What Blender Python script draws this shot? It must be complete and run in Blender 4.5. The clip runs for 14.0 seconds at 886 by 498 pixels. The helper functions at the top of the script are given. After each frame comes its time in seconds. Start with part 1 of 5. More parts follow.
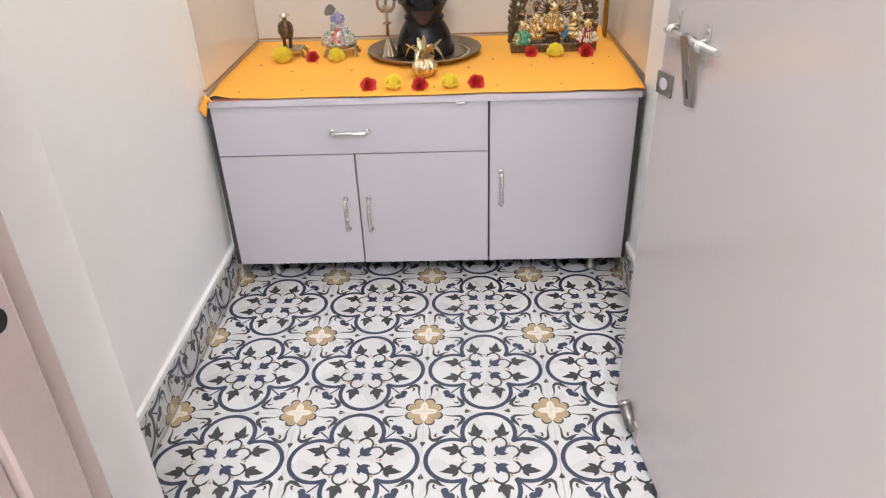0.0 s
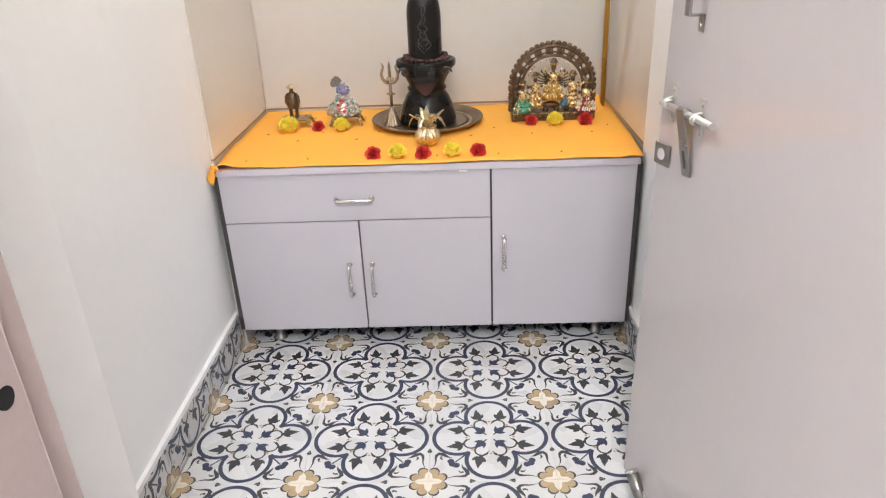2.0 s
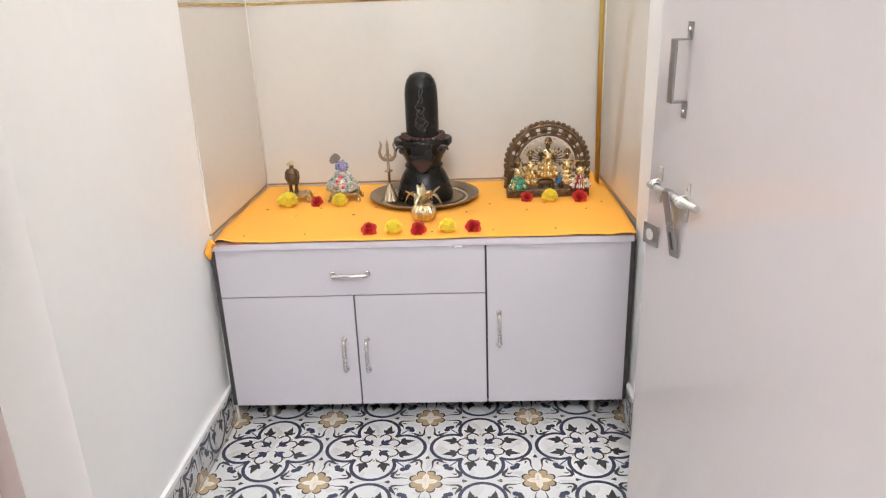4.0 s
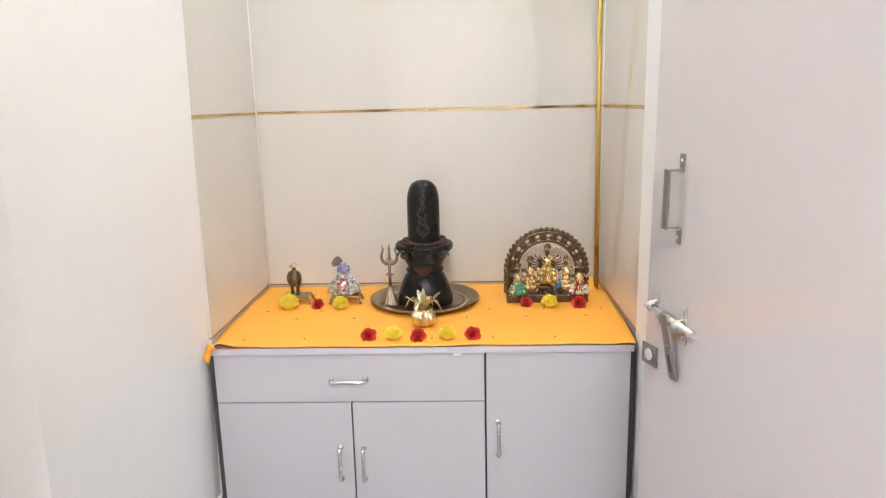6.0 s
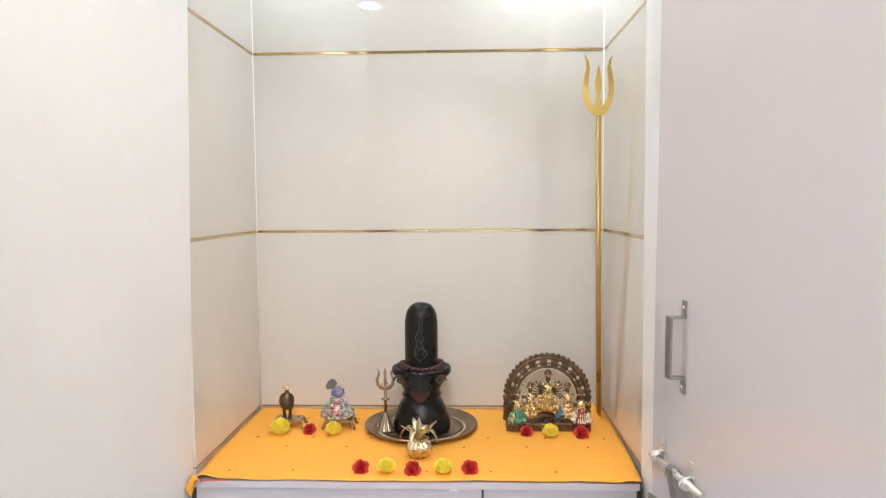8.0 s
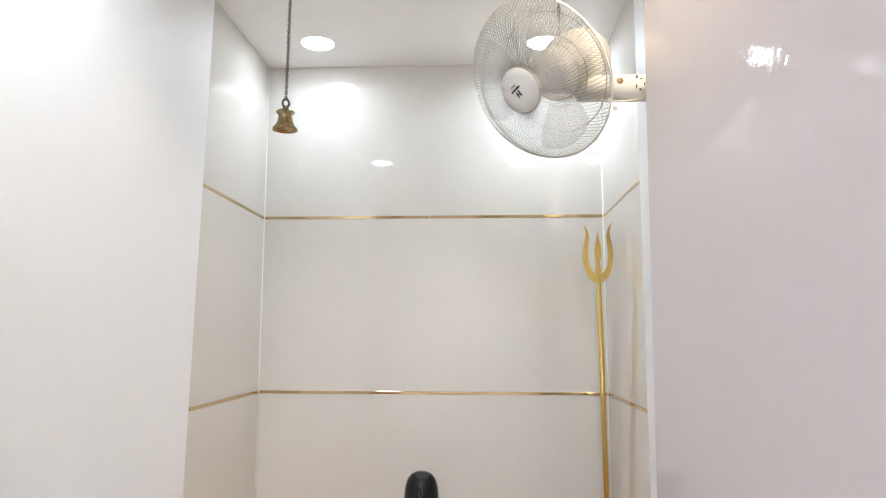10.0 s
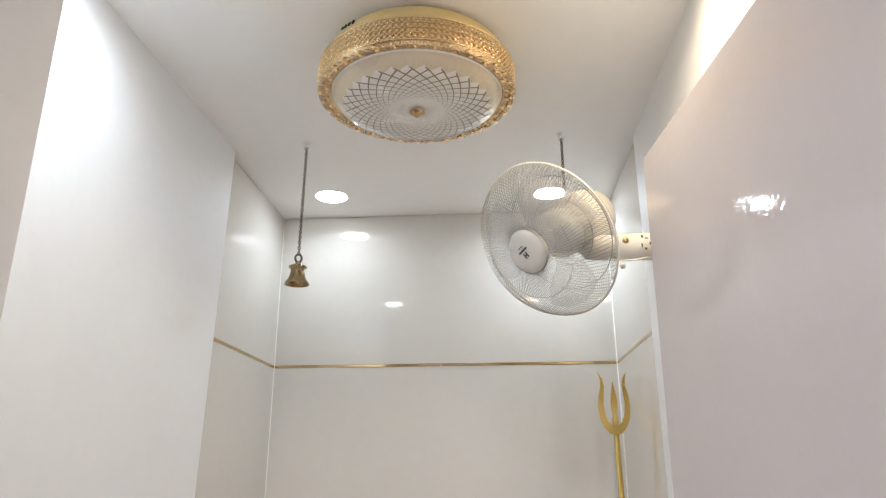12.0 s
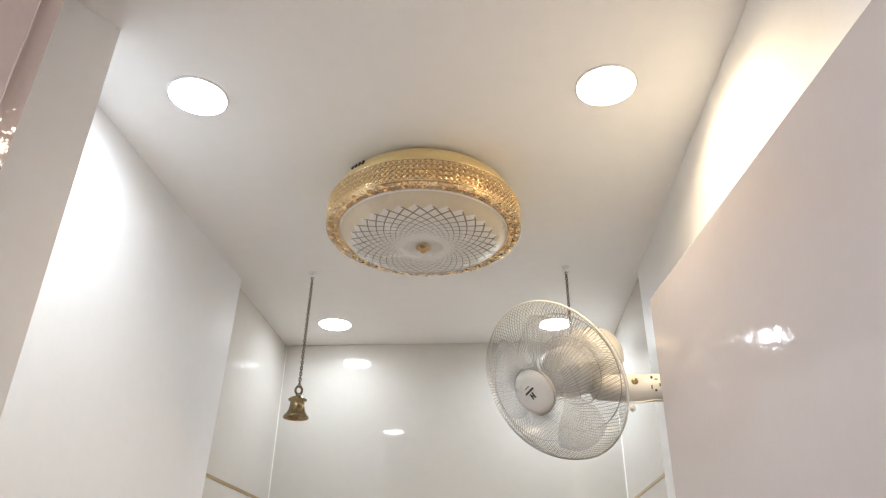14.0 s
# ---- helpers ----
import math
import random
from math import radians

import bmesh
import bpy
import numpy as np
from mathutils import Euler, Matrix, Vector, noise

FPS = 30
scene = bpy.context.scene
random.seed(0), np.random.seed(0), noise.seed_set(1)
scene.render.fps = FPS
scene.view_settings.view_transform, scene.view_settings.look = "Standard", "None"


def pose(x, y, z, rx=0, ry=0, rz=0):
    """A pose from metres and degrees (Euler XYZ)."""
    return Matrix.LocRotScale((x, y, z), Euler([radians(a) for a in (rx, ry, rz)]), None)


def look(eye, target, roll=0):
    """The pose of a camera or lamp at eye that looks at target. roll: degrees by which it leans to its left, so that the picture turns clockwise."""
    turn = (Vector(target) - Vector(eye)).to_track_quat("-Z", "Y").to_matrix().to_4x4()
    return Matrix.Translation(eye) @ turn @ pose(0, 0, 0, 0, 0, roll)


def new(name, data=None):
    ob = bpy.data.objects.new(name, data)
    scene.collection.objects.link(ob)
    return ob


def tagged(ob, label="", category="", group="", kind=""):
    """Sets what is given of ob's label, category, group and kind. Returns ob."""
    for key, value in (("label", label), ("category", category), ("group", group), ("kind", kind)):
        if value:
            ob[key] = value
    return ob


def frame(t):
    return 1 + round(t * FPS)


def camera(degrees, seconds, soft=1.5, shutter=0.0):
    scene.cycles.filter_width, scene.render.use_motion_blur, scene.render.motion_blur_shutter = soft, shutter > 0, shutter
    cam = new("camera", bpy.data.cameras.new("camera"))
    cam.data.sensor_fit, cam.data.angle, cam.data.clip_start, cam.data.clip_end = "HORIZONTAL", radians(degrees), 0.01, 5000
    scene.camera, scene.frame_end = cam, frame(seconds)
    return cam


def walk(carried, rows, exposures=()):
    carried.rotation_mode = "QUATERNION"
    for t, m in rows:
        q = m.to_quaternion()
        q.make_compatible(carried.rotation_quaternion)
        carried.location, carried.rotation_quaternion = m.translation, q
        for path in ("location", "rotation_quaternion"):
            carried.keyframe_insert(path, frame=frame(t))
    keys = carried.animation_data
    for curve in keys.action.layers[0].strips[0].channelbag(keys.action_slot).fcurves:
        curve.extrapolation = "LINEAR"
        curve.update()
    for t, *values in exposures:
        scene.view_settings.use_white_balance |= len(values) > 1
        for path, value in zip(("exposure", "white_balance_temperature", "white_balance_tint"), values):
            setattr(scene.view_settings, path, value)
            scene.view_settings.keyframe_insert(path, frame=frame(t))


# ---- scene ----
cam = camera(65.5, 14.0, 1.25)
PATH = [
    (0, (0.104, 0.347, 1.139), (0.042, 2.074, 0.133), -2.1),
    (0.5, (0.1, 0.343, 1.141), (0.04, 2.095, 0.178), -2.1),
    (1, (0.101, 0.346, 1.144), (0.037, 2.112, 0.206), -2.3),
    (1.5, (0.101, 0.348, 1.149), (0.036, 2.132, 0.247), -2.4),
    (2, (0.103, 0.344, 1.156), (0.037, 2.153, 0.305), -2.4),
    (2.5, (0.104, 0.343, 1.162), (0.039, 2.175, 0.36), -2.3),
    (2.7, (0.113, 0.342, 1.163), (0.04, 2.182, 0.382), -2.3),
    (4.8, (0.128, 0.347, 1.194), (0.059, 2.26, 0.615), -2.0),
    (5, (0.128, 0.343, 1.204), (0.061, 2.263, 0.65), -2.0),
    (5.5, (0.129, 0.34, 1.216), (0.062, 2.277, 0.723), -1.6),
    (6, (0.13, 0.347, 1.227), (0.062, 2.301, 0.807), -1.3),
    (6.5, (0.135, 0.36, 1.241), (0.065, 2.327, 0.884), -1.0),
    (7, (0.136, 0.371, 1.258), (0.063, 2.35, 0.978), -0.6),
    (7.3, (0.137, 0.383, 1.267), (0.065, 2.368, 1.033), -0.4),
    (7.5, (0.137, 0.383, 1.273), (0.066, 2.371, 1.07), -0.4),
    (7.7, (0.138, 0.386, 1.277), (0.067, 2.377, 1.103), -0.4),
    (9.8, (0.167, 0.376, 1.387), (0.069, 2.362, 1.599), -0.0),
    (10, (0.169, 0.372, 1.392), (0.066, 2.354, 1.641), 0.1),
    (10.5, (0.169, 0.367, 1.408), (0.071, 2.335, 1.752), 0.0),
    (11, (0.173, 0.368, 1.425), (0.055, 2.316, 1.862), 0.0),
    (11.5, (0.176, 0.372, 1.437), (0.048, 2.299, 1.958), -0.1),
    (12, (0.178, 0.364, 1.454), (0.042, 2.263, 2.067), -0.2),
    (12.5, (0.179, 0.357, 1.47), (0.038, 2.224, 2.174), -0.3),
    (13, (0.178, 0.356, 1.482), (0.032, 2.186, 2.276), -0.3),
    (13.5, (0.176, 0.36, 1.489), (0.038, 2.154, 2.362), -0.2),
    (14, (0.174, 0.36, 1.493), (0.037, 2.126, 2.421), 0.7),
]
EXPOSURES = [(0, 1.42, 6430, 11), (5, 1.55, 6420, 10), (7.5, 1.42, 6420, 10), (10, 1.15, 6180, 10), (11, 0.80, 6270, 10), (12.5, 0.80, 6370, 10), (14, 0.78, 6540, 11)]
walk(cam, [(t, look(eye, target, roll)) for t, eye, target, roll in PATH],
     exposures=EXPOSURES)


# ---- light ----
world = bpy.data.worlds.new("world")
scene.world = world
world.use_nodes = True
world.node_tree.nodes["Background"].inputs[0].default_value = (0.97, 0.98, 1.0, 1)
world.node_tree.nodes["Background"].inputs[1].default_value = 0.25
GLOW = 18.0                      # the downlight discs as they are seen
WATTS = 1.85                      # light that each downlight sends down
HALL_FILL = 33.0                      # glow of an unseen fill panel added in the hall

# ---- helpers for building ----


def mat(name, col, rough=0.5, metal=0.0, var=0.06, scale=9.0, bump=0.0, bscale=80.0, coat=0.0, rvar=0.08,
        emit=None, strength=0.0, trans=0.0, fine=True, thin=0.0, clear=0.0, coat_bump=False):
    m = bpy.data.materials.new(name)
    m.use_nodes = True
    nt = m.node_tree
    p = nt.nodes["Principled BSDF"]
    p.inputs["Base Color"].default_value = (*col, 1)
    p.inputs["Roughness"].default_value = rough
    p.inputs["Metallic"].default_value = metal
    p.inputs["Coat Weight"].default_value = coat
    p.inputs["Coat Roughness"].default_value = 0.02 if coat_bump else 0.05
    if coat_bump:
        p.inputs["Specular IOR Level"].default_value = 0.0
    p.inputs["Transmission Weight"].default_value = trans
    if emit:
        p.inputs["Emission Color"].default_value = (*emit, 1)
        p.inputs["Emission Strength"].default_value = strength
        return m
    tc = nt.nodes.new("ShaderNodeTexCoord")
    n1 = nt.nodes.new("ShaderNodeTexNoise")
    n1.inputs["Scale"].default_value = scale
    n1.inputs["Detail"].default_value = 4
    nt.links.new(tc.outputs["Object"], n1.inputs["Vector"])
    n2 = nt.nodes.new("ShaderNodeTexNoise")
    n2.inputs["Scale"].default_value = scale * 14
    n2.inputs["Detail"].default_value = 2
    nt.links.new(tc.outputs["Object"], n2.inputs["Vector"])
    mixv = nt.nodes.new("ShaderNodeMix")
    mixv.inputs[0].default_value = 0.35 if fine else 0.0
    nt.links.new(n1.outputs["Fac"], mixv.inputs[2])
    nt.links.new(n2.outputs["Fac"], mixv.inputs[3])
    ramp = nt.nodes.new("ShaderNodeMapRange")
    ramp.inputs["From Min"].default_value = 0.3
    ramp.inputs["From Max"].default_value = 0.7
    ramp.inputs["To Min"].default_value = 1 - var
    ramp.inputs["To Max"].default_value = 1 + var
    nt.links.new(mixv.outputs[0], ramp.inputs["Value"])
    mul = nt.nodes.new("ShaderNodeVectorMath")
    mul.operation = "SCALE"
    mul.inputs[0].default_value = col
    nt.links.new(ramp.outputs[0], mul.inputs["Scale"])
    nt.links.new(mul.outputs["Vector"], p.inputs["Base Color"])
    if thin:
        tr = nt.nodes.new("ShaderNodeBsdfTranslucent")
        nt.links.new(mul.outputs["Vector"], tr.inputs["Color"])
        ms = nt.nodes.new("ShaderNodeMixShader")
        ms.inputs[0].default_value = thin
        nt.links.new(p.outputs[0], ms.inputs[1])
        nt.links.new(tr.outputs[0], ms.inputs[2])
        nt.links.new(ms.outputs[0], nt.nodes["Material Output"].inputs["Surface"])
        if clear:
            see = nt.nodes.new("ShaderNodeBsdfTransparent")
            mc = nt.nodes.new("ShaderNodeMixShader")
            mc.inputs[0].default_value = clear
            nt.links.new(ms.outputs[0], mc.inputs[1])
            nt.links.new(see.outputs[0], mc.inputs[2])
            nt.links.new(mc.outputs[0], nt.nodes["Material Output"].inputs["Surface"])
    if rvar:
        rr = nt.nodes.new("ShaderNodeMapRange")
        rr.inputs["From Min"].default_value = 0.3
        rr.inputs["From Max"].default_value = 0.7
        rr.inputs["To Min"].default_value = max(rough * (1 - rvar * 2), 0.02)
        rr.inputs["To Max"].default_value = min(rough * (1 + rvar * 2), 1)
        nt.links.new(n1.outputs["Fac"], rr.inputs["Value"])
        nt.links.new(rr.outputs[0], p.inputs["Roughness"])
    if bump:
        n3 = nt.nodes.new("ShaderNodeTexNoise")
        n3.inputs["Scale"].default_value = bscale
        n3.inputs["Detail"].default_value = 2
        nt.links.new(tc.outputs["Object"], n3.inputs["Vector"])
        b = nt.nodes.new("ShaderNodeBump")
        b.inputs["Distance"].default_value = bump
        b.inputs["Strength"].default_value = 1.0
        nt.links.new(n3.outputs["Fac"], b.inputs["Height"])
        nt.links.new(b.outputs["Normal"], p.inputs["Coat Normal" if coat_bump else "Normal"])
    return m


def part(name, bm, material, parent=None, label=""):
    """Links a bmesh as one mesh object, under a thing or a part if given."""
    me = bpy.data.meshes.new(name)
    bmesh.ops.recalc_face_normals(bm, faces=bm.faces)
    bm.to_mesh(me)
    bm.free()
    for m in material if isinstance(material, (list, tuple)) else [material]:
        me.materials.append(m)
    ob = new(name, me)
    if parent:
        ob.parent = parent
    if label:
        tagged(ob, label)
    return ob


def thing(name, label, category, at=(0, 0, 0), group="", kind=""):
    ob = new(name)
    ob.empty_display_size = 0.02
    ob.location = at
    return tagged(ob, label, category, group, kind)


def mark(bm, start, mi, smooth):
    bm.faces.ensure_lookup_table()
    for f in bm.faces[start:]:
        f.material_index, f.smooth = mi, smooth


def box(bm, a, b, bevel=0.0, mi=0, m=None):
    tmp = bmesh.new()
    bmesh.ops.create_cube(tmp, size=1)
    for v in tmp.verts:
        v.co = Vector([(a[i] + b[i]) / 2 + v.co[i] * (b[i] - a[i]) for i in range(3)])
    if bevel:
        bmesh.ops.bevel(tmp, geom=tmp.edges[:], offset=bevel, segments=2, profile=0.5, affect="EDGES")
    if m is not None:
        tmp.transform(m)
    merge(bm, tmp, mi, False)
    return bm


def merge(bm, tmp, mi=None, smooth=None):
    vs = {v: bm.verts.new(v.co) for v in tmp.verts}
    for f in tmp.faces:
        try:
            g = bm.faces.new([vs[v] for v in f.verts])
        except ValueError:
            continue
        g.material_index = f.material_index if mi is None else mi
        g.smooth = f.smooth if smooth is None else smooth
    tmp.free()


def lathe(bm, profile, seg=32, mi=0, at=(0, 0, 0), m=None, smooth=True, lobes=0, depth=0.0):
    """Turns (r, z) pairs round the z axis; lobes and depth flute it."""
    rings = []
    for r, z in profile:
        ring = []
        for k in range(seg):
            a = 2 * math.pi * k / seg
            q = r * (1 + depth * math.cos(lobes * a)) if lobes else r
            p = Vector((q * math.cos(a), q * math.sin(a), z))
            p = (m @ p) if m is not None else p
            ring.append(bm.verts.new(p + Vector(at)))
        rings.append(ring)
    for a, b in zip(rings, rings[1:]):
        for k in range(seg):
            f = bm.faces.new((a[k], a[(k + 1) % seg], b[(k + 1) % seg], b[k]))
            f.material_index, f.smooth = mi, smooth
    return bm


def tube(bm, pts, r, seg=8, mi=0, closed=False):
    """A round bar along points; r is one radius or one for each point."""
    pts = [Vector(p) for p in pts]
    n = len(pts)
    rings, last = [], None
    for i, p in enumerate(pts):
        if closed:
            d = pts[(i + 1) % n] - pts[i - 1]
        else:
            d = pts[min(i + 1, n - 1)] - pts[max(i - 1, 0)]
        d.normalize()
        if last is None:
            u = d.orthogonal().normalized()
        else:
            u = (last - d * last.dot(d)).normalized()
        last = u
        w = d.cross(u)
        q = r[i] if isinstance(r, (list, tuple)) else r
        rings.append([bm.verts.new(p + q * (math.cos(2 * math.pi * k / seg) * u + math.sin(2 * math.pi * k / seg) * w)) for k in range(seg)])
    pairs = list(zip(rings, rings[1:])) + ([(rings[-1], rings[0])] if closed else [])
    for a, b in pairs:
        for k in range(seg):
            f = bm.faces.new((a[k], a[(k + 1) % seg], b[(k + 1) % seg], b[k]))
            f.material_index, f.smooth = mi, True
    if not closed:
        for ring in (rings[0], rings[-1]):
            f = bm.faces.new(ring)
            f.material_index = mi
    return bm


def ball(bm, c, r, seg=10, mi=0, m=None):
    r = (r, r, r) if isinstance(r, (int, float)) else r
    tmp = bmesh.new()
    bmesh.ops.create_uvsphere(tmp, u_segments=seg, v_segments=max(seg * 2 // 3, 4), radius=1)
    for v in tmp.verts:
        p = Vector((v.co.x * r[0], v.co.y * r[1], v.co.z * r[2]))
        v.co = (m @ p if m is not None else p) + Vector(c)
    merge(bm, tmp, mi, True)
    return bm


def plate2d(bm, outline, depth, m, mi=0, holes=False):
    """A flat piece of that outline (x, y), extruded by depth along z, then put at m."""
    lo = [bm.verts.new(m @ Vector((x, y, 0))) for x, y in outline]
    hi = [bm.verts.new(m @ Vector((x, y, depth))) for x, y in outline]
    n = len(outline)
    faces = [bm.faces.new(lo[::-1]), bm.faces.new(hi)]
    for k in range(n):
        faces.append(bm.faces.new((lo[k], lo[(k + 1) % n], hi[(k + 1) % n], hi[k])))
    for f in faces:
        f.material_index = mi
    return bm


def arc(c, r, a0, a1, n):
    return [(c[0] + r * math.cos(radians(a0 + (a1 - a0) * k / n)), c[1] + r * math.sin(radians(a0 + (a1 - a0) * k / n))) for k in range(n + 1)]


# ---- materials ----
M_PAINT = mat("white_wall_paint", (0.885, 0.892, 0.902), 0.58, var=0.02, scale=2.5, bump=0.0006, bscale=35)
# assumed grey, so that the gold strips reflect a dimmer hall
M_HALLWALL = mat("unseen_hall_wall", (0.62, 0.60, 0.585), 0.6, var=0.04, scale=2, bump=0.0005, bscale=35)
M_CEIL = mat("ceiling_paint", (0.92, 0.915, 0.905), 0.6, var=0.02, scale=2, bump=0.0005, bscale=40)
M_TILE = mat("cream_glazed_tile", (0.69, 0.665, 0.62), 0.022, var=0.03, scale=2.2, bump=0.0001, bscale=6, rvar=0.2)
M_GROUT = mat("white_grout", (0.86, 0.84, 0.78), 0.8, var=0.05)
M_GOLD = mat("gold_strip", (0.66, 0.50, 0.27), 0.09, metal=1.0, var=0.1, scale=6)
# lowest strip: the cloth's brown reflection is put into its colour
M_GOLDREFL = mat("gold_strip_brown_reflection", (0.40, 0.27, 0.13), 0.42, metal=0.6, var=0.12, scale=8)
M_WHITE_TILE = mat("floor_tile_white", (0.64, 0.645, 0.65), 0.28, var=0.035, scale=7, bump=0.0002, bscale=60)
M_NAVY = mat("print_navy", (0.040, 0.051, 0.092), 0.35, var=0.25, scale=30)
M_GREY = mat("print_charcoal", (0.045, 0.047, 0.052), 0.35, var=0.25, scale=30)
M_TAN = mat("print_tan", (0.45, 0.335, 0.20), 0.35, var=0.15, scale=30)
M_CREAM = mat("print_cream", (0.74, 0.69, 0.60), 0.3, var=0.04, scale=30)
M_FLOORBASE = mat("floor_mortar", (0.60, 0.56, 0.50), 0.9, var=0.15)
M_LAM = mat("lavender_grey_laminate", (0.535, 0.515, 0.555), 0.16, var=0.02, scale=4, bump=0.00004, bscale=60, rvar=0)
M_EDGE = mat("pale_laminate_edge", (0.60, 0.565, 0.61), 0.35, var=0.03)
M_DARK = mat("dark_board_and_gap_shade", (0.055, 0.05, 0.05), 0.6, var=0.15)
M_STEEL = mat("brushed_steel", (0.60, 0.585, 0.565), 0.52, metal=1.0, var=0.08, scale=40)
M_ZINC = mat("grey_galvanised_steel", (0.27, 0.26, 0.25), 0.42, metal=0.9, var=0.25, scale=60)
M_CHROME = mat("satin_chrome", (0.70, 0.685, 0.66), 0.24, metal=1.0, var=0.05, scale=30)
M_DOOR = mat("pink_white_gloss_door", (0.59, 0.55, 0.555), 0.45, var=0.025, scale=3, bump=0.00026, bscale=95, rvar=0, coat=1.0, coat_bump=True)
M_FRAME = mat("door_frame_gloss_paint", (0.41, 0.335, 0.325), 0.35, var=0.05, scale=5, bump=0.0014, bscale=75, coat=1.0, coat_bump=True)
M_CLOTH = mat("orange_cotton", (0.97, 0.445, 0.058), 0.85, var=0.05, scale=7, bump=0.0004, bscale=700)
M_CLOTHB = mat("cloth_border_print", (0.60, 0.10, 0.02), 0.85, var=0.3, scale=60)
M_SPECK = mat("cloth_speck", (0.06, 0.04, 0.01), 0.9, var=0.2)
M_STONE = mat("black_polished_stone", (0.008, 0.0075, 0.0075), 0.30, var=0.35, scale=18, bump=0.0004, bscale=160, rvar=0.2)
M_STONE.node_tree.nodes["Principled BSDF"].inputs["Specular IOR Level"].default_value = 0.28
# carved lines, a lighter grey than the stone
M_CARVE = mat("stone_carving_grey", (0.05, 0.048, 0.047), 0.35, var=0.3, scale=80)
M_REDDISH = mat("stone_vermilion_smear", (0.038, 0.012, 0.009), 0.45, var=0.4, scale=40)
M_BEAD = mat("dark_seed_bead", (0.075, 0.028, 0.02), 0.5, var=0.35, scale=90, bump=0.001, bscale=300)
M_TRAY = mat("antique_brass_tray", (0.36, 0.28, 0.20), 0.36, metal=1.0, var=0.25, scale=22, bump=0.0003, bscale=220)
M_BRASS = mat("aged_brass", (0.42, 0.315, 0.175), 0.3, metal=1.0, var=0.3, scale=45, bump=0.0004, bscale=240)
M_BELL = mat("dark_bell_brass", (0.34, 0.255, 0.14), 0.25, metal=1.0, var=0.10, scale=40, bump=0.0003, bscale=200)
M_BRASSY = mat("pale_brass", (0.66, 0.57, 0.38), 0.30, metal=1.0, var=0.35, scale=60, bump=0.0009, bscale=300)
M_BRONZE = mat("dark_bronze", (0.155, 0.105, 0.066), 0.40, metal=0.8, var=0.4, scale=60, bump=0.0006, bscale=260)
M_SILVER = mat("tarnished_silver", (0.50, 0.49, 0.46), 0.32, metal=0.9, var=0.35, scale=80, bump=0.0005, bscale=300)
M_GILT = mat("pale_gilt", (0.80, 0.66, 0.38), 0.27, metal=0.9, var=0.3, scale=110)
M_PEARL = mat("pearl_white_enamel", (0.72, 0.66, 0.55), 0.3, var=0.25, scale=120)
M_LILAC = mat("lilac_beads", (0.30, 0.27, 0.48), 0.35, var=0.4, scale=120)
M_SEA = mat("sea_green_enamel", (0.10, 0.36, 0.24), 0.3, metal=0.3, var=0.4, scale=120)
M_MAROON = mat("maroon_enamel", (0.33, 0.03, 0.06), 0.35, var=0.35, scale=120)
M_BLUE = mat("blue_enamel", (0.05, 0.20, 0.42), 0.35, var=0.35, scale=120)
M_SKIN = mat("pink_cloth_patch", (0.55, 0.22, 0.17), 0.5, var=0.35, scale=90)
M_ROSE = mat("rose_red", (0.62, 0.042, 0.034), 0.5, var=0.35, scale=70, thin=0.12)
M_MARI = mat("marigold_yellow", (1.0, 0.88, 0.13), 0.6, var=0.10, scale=80, thin=0.3)
M_TRID = mat("gold_lacquer", (0.57, 0.40, 0.115), 0.3, metal=0.75, var=0.08, scale=10)
M_IVORY = mat("ivory_plastic", (0.82, 0.79, 0.72), 0.3, var=0.02)
M_WIRE = mat("grille_wire", (0.33, 0.32, 0.295), 0.3, var=0.04)
# ivory greyed in the colour to stand for shade on the badge
M_BADGE = mat("ivory_badge_shaded", (0.64, 0.62, 0.57), 0.3, var=0.03)
M_BLADE = mat("clear_blade_plastic", (0.93, 0.93, 0.92), 0.15, var=0.02, thin=0.5, clear=0.74)
M_MOTOR = mat("grey_motor_housing", (0.62, 0.61, 0.58), 0.35, var=0.05)
M_HOLE = mat("unlit_hole", (0.004, 0.004, 0.004), 0.95, var=0.1)
# black for the shade inside slots, laid on as solid pieces
M_SLOTSHADE = mat("slot_shade_black", (0.02, 0.02, 0.02), 0.5, var=0.1)
M_LOGO = mat("dark_print", (0.05, 0.05, 0.06), 0.5, var=0.1)
M_CHAIN = mat("dark_steel_chain", (0.16, 0.13, 0.10), 0.4, metal=0.9, var=0.2, scale=100)
M_LAMPGOLD = mat("lamp_gold", (0.86, 0.67, 0.40), 0.17, metal=1.0, var=0.08, scale=12)
M_AMBER = mat("amber_bronze_lacquer", (0.62, 0.41, 0.19), 0.30, metal=0.7, var=0.15, scale=30)
M_FACET = mat("faceted_gold", (0.85, 0.64, 0.36), 0.13, metal=1.0, var=0.15, scale=40)
M_BAND = mat("pressed_gold_band", (0.68, 0.49, 0.26), 0.24, metal=0.9, var=0.15, scale=60, bump=0.003, bscale=150)
M_CHAMP = mat("champagne_gold", (0.74, 0.59, 0.29), 0.42, metal=0.35, var=0.05, scale=12)
M_CRYSTAL = mat("amber_crystal", (0.97, 0.86, 0.74), 0.03, var=0.06, scale=50, trans=0.9, rvar=0)
M_FROST = mat("frosted_glass_dome", (0.84, 0.82, 0.78), 0.25, var=0.03, scale=14, coat=1.0)
M_LATT = mat("dome_lattice_print", (0.27, 0.23, 0.165), 0.3, var=0.08, coat=1.0)
M_MARGIN = mat("dome_margin_print", (0.66, 0.57, 0.42), 0.3, var=0.06, coat=1.0)
M_COOL = mat("cool_led_diffuser", (1, 1, 1), 0.5, emit=(0.90, 0.95, 1.0), strength=GLOW)
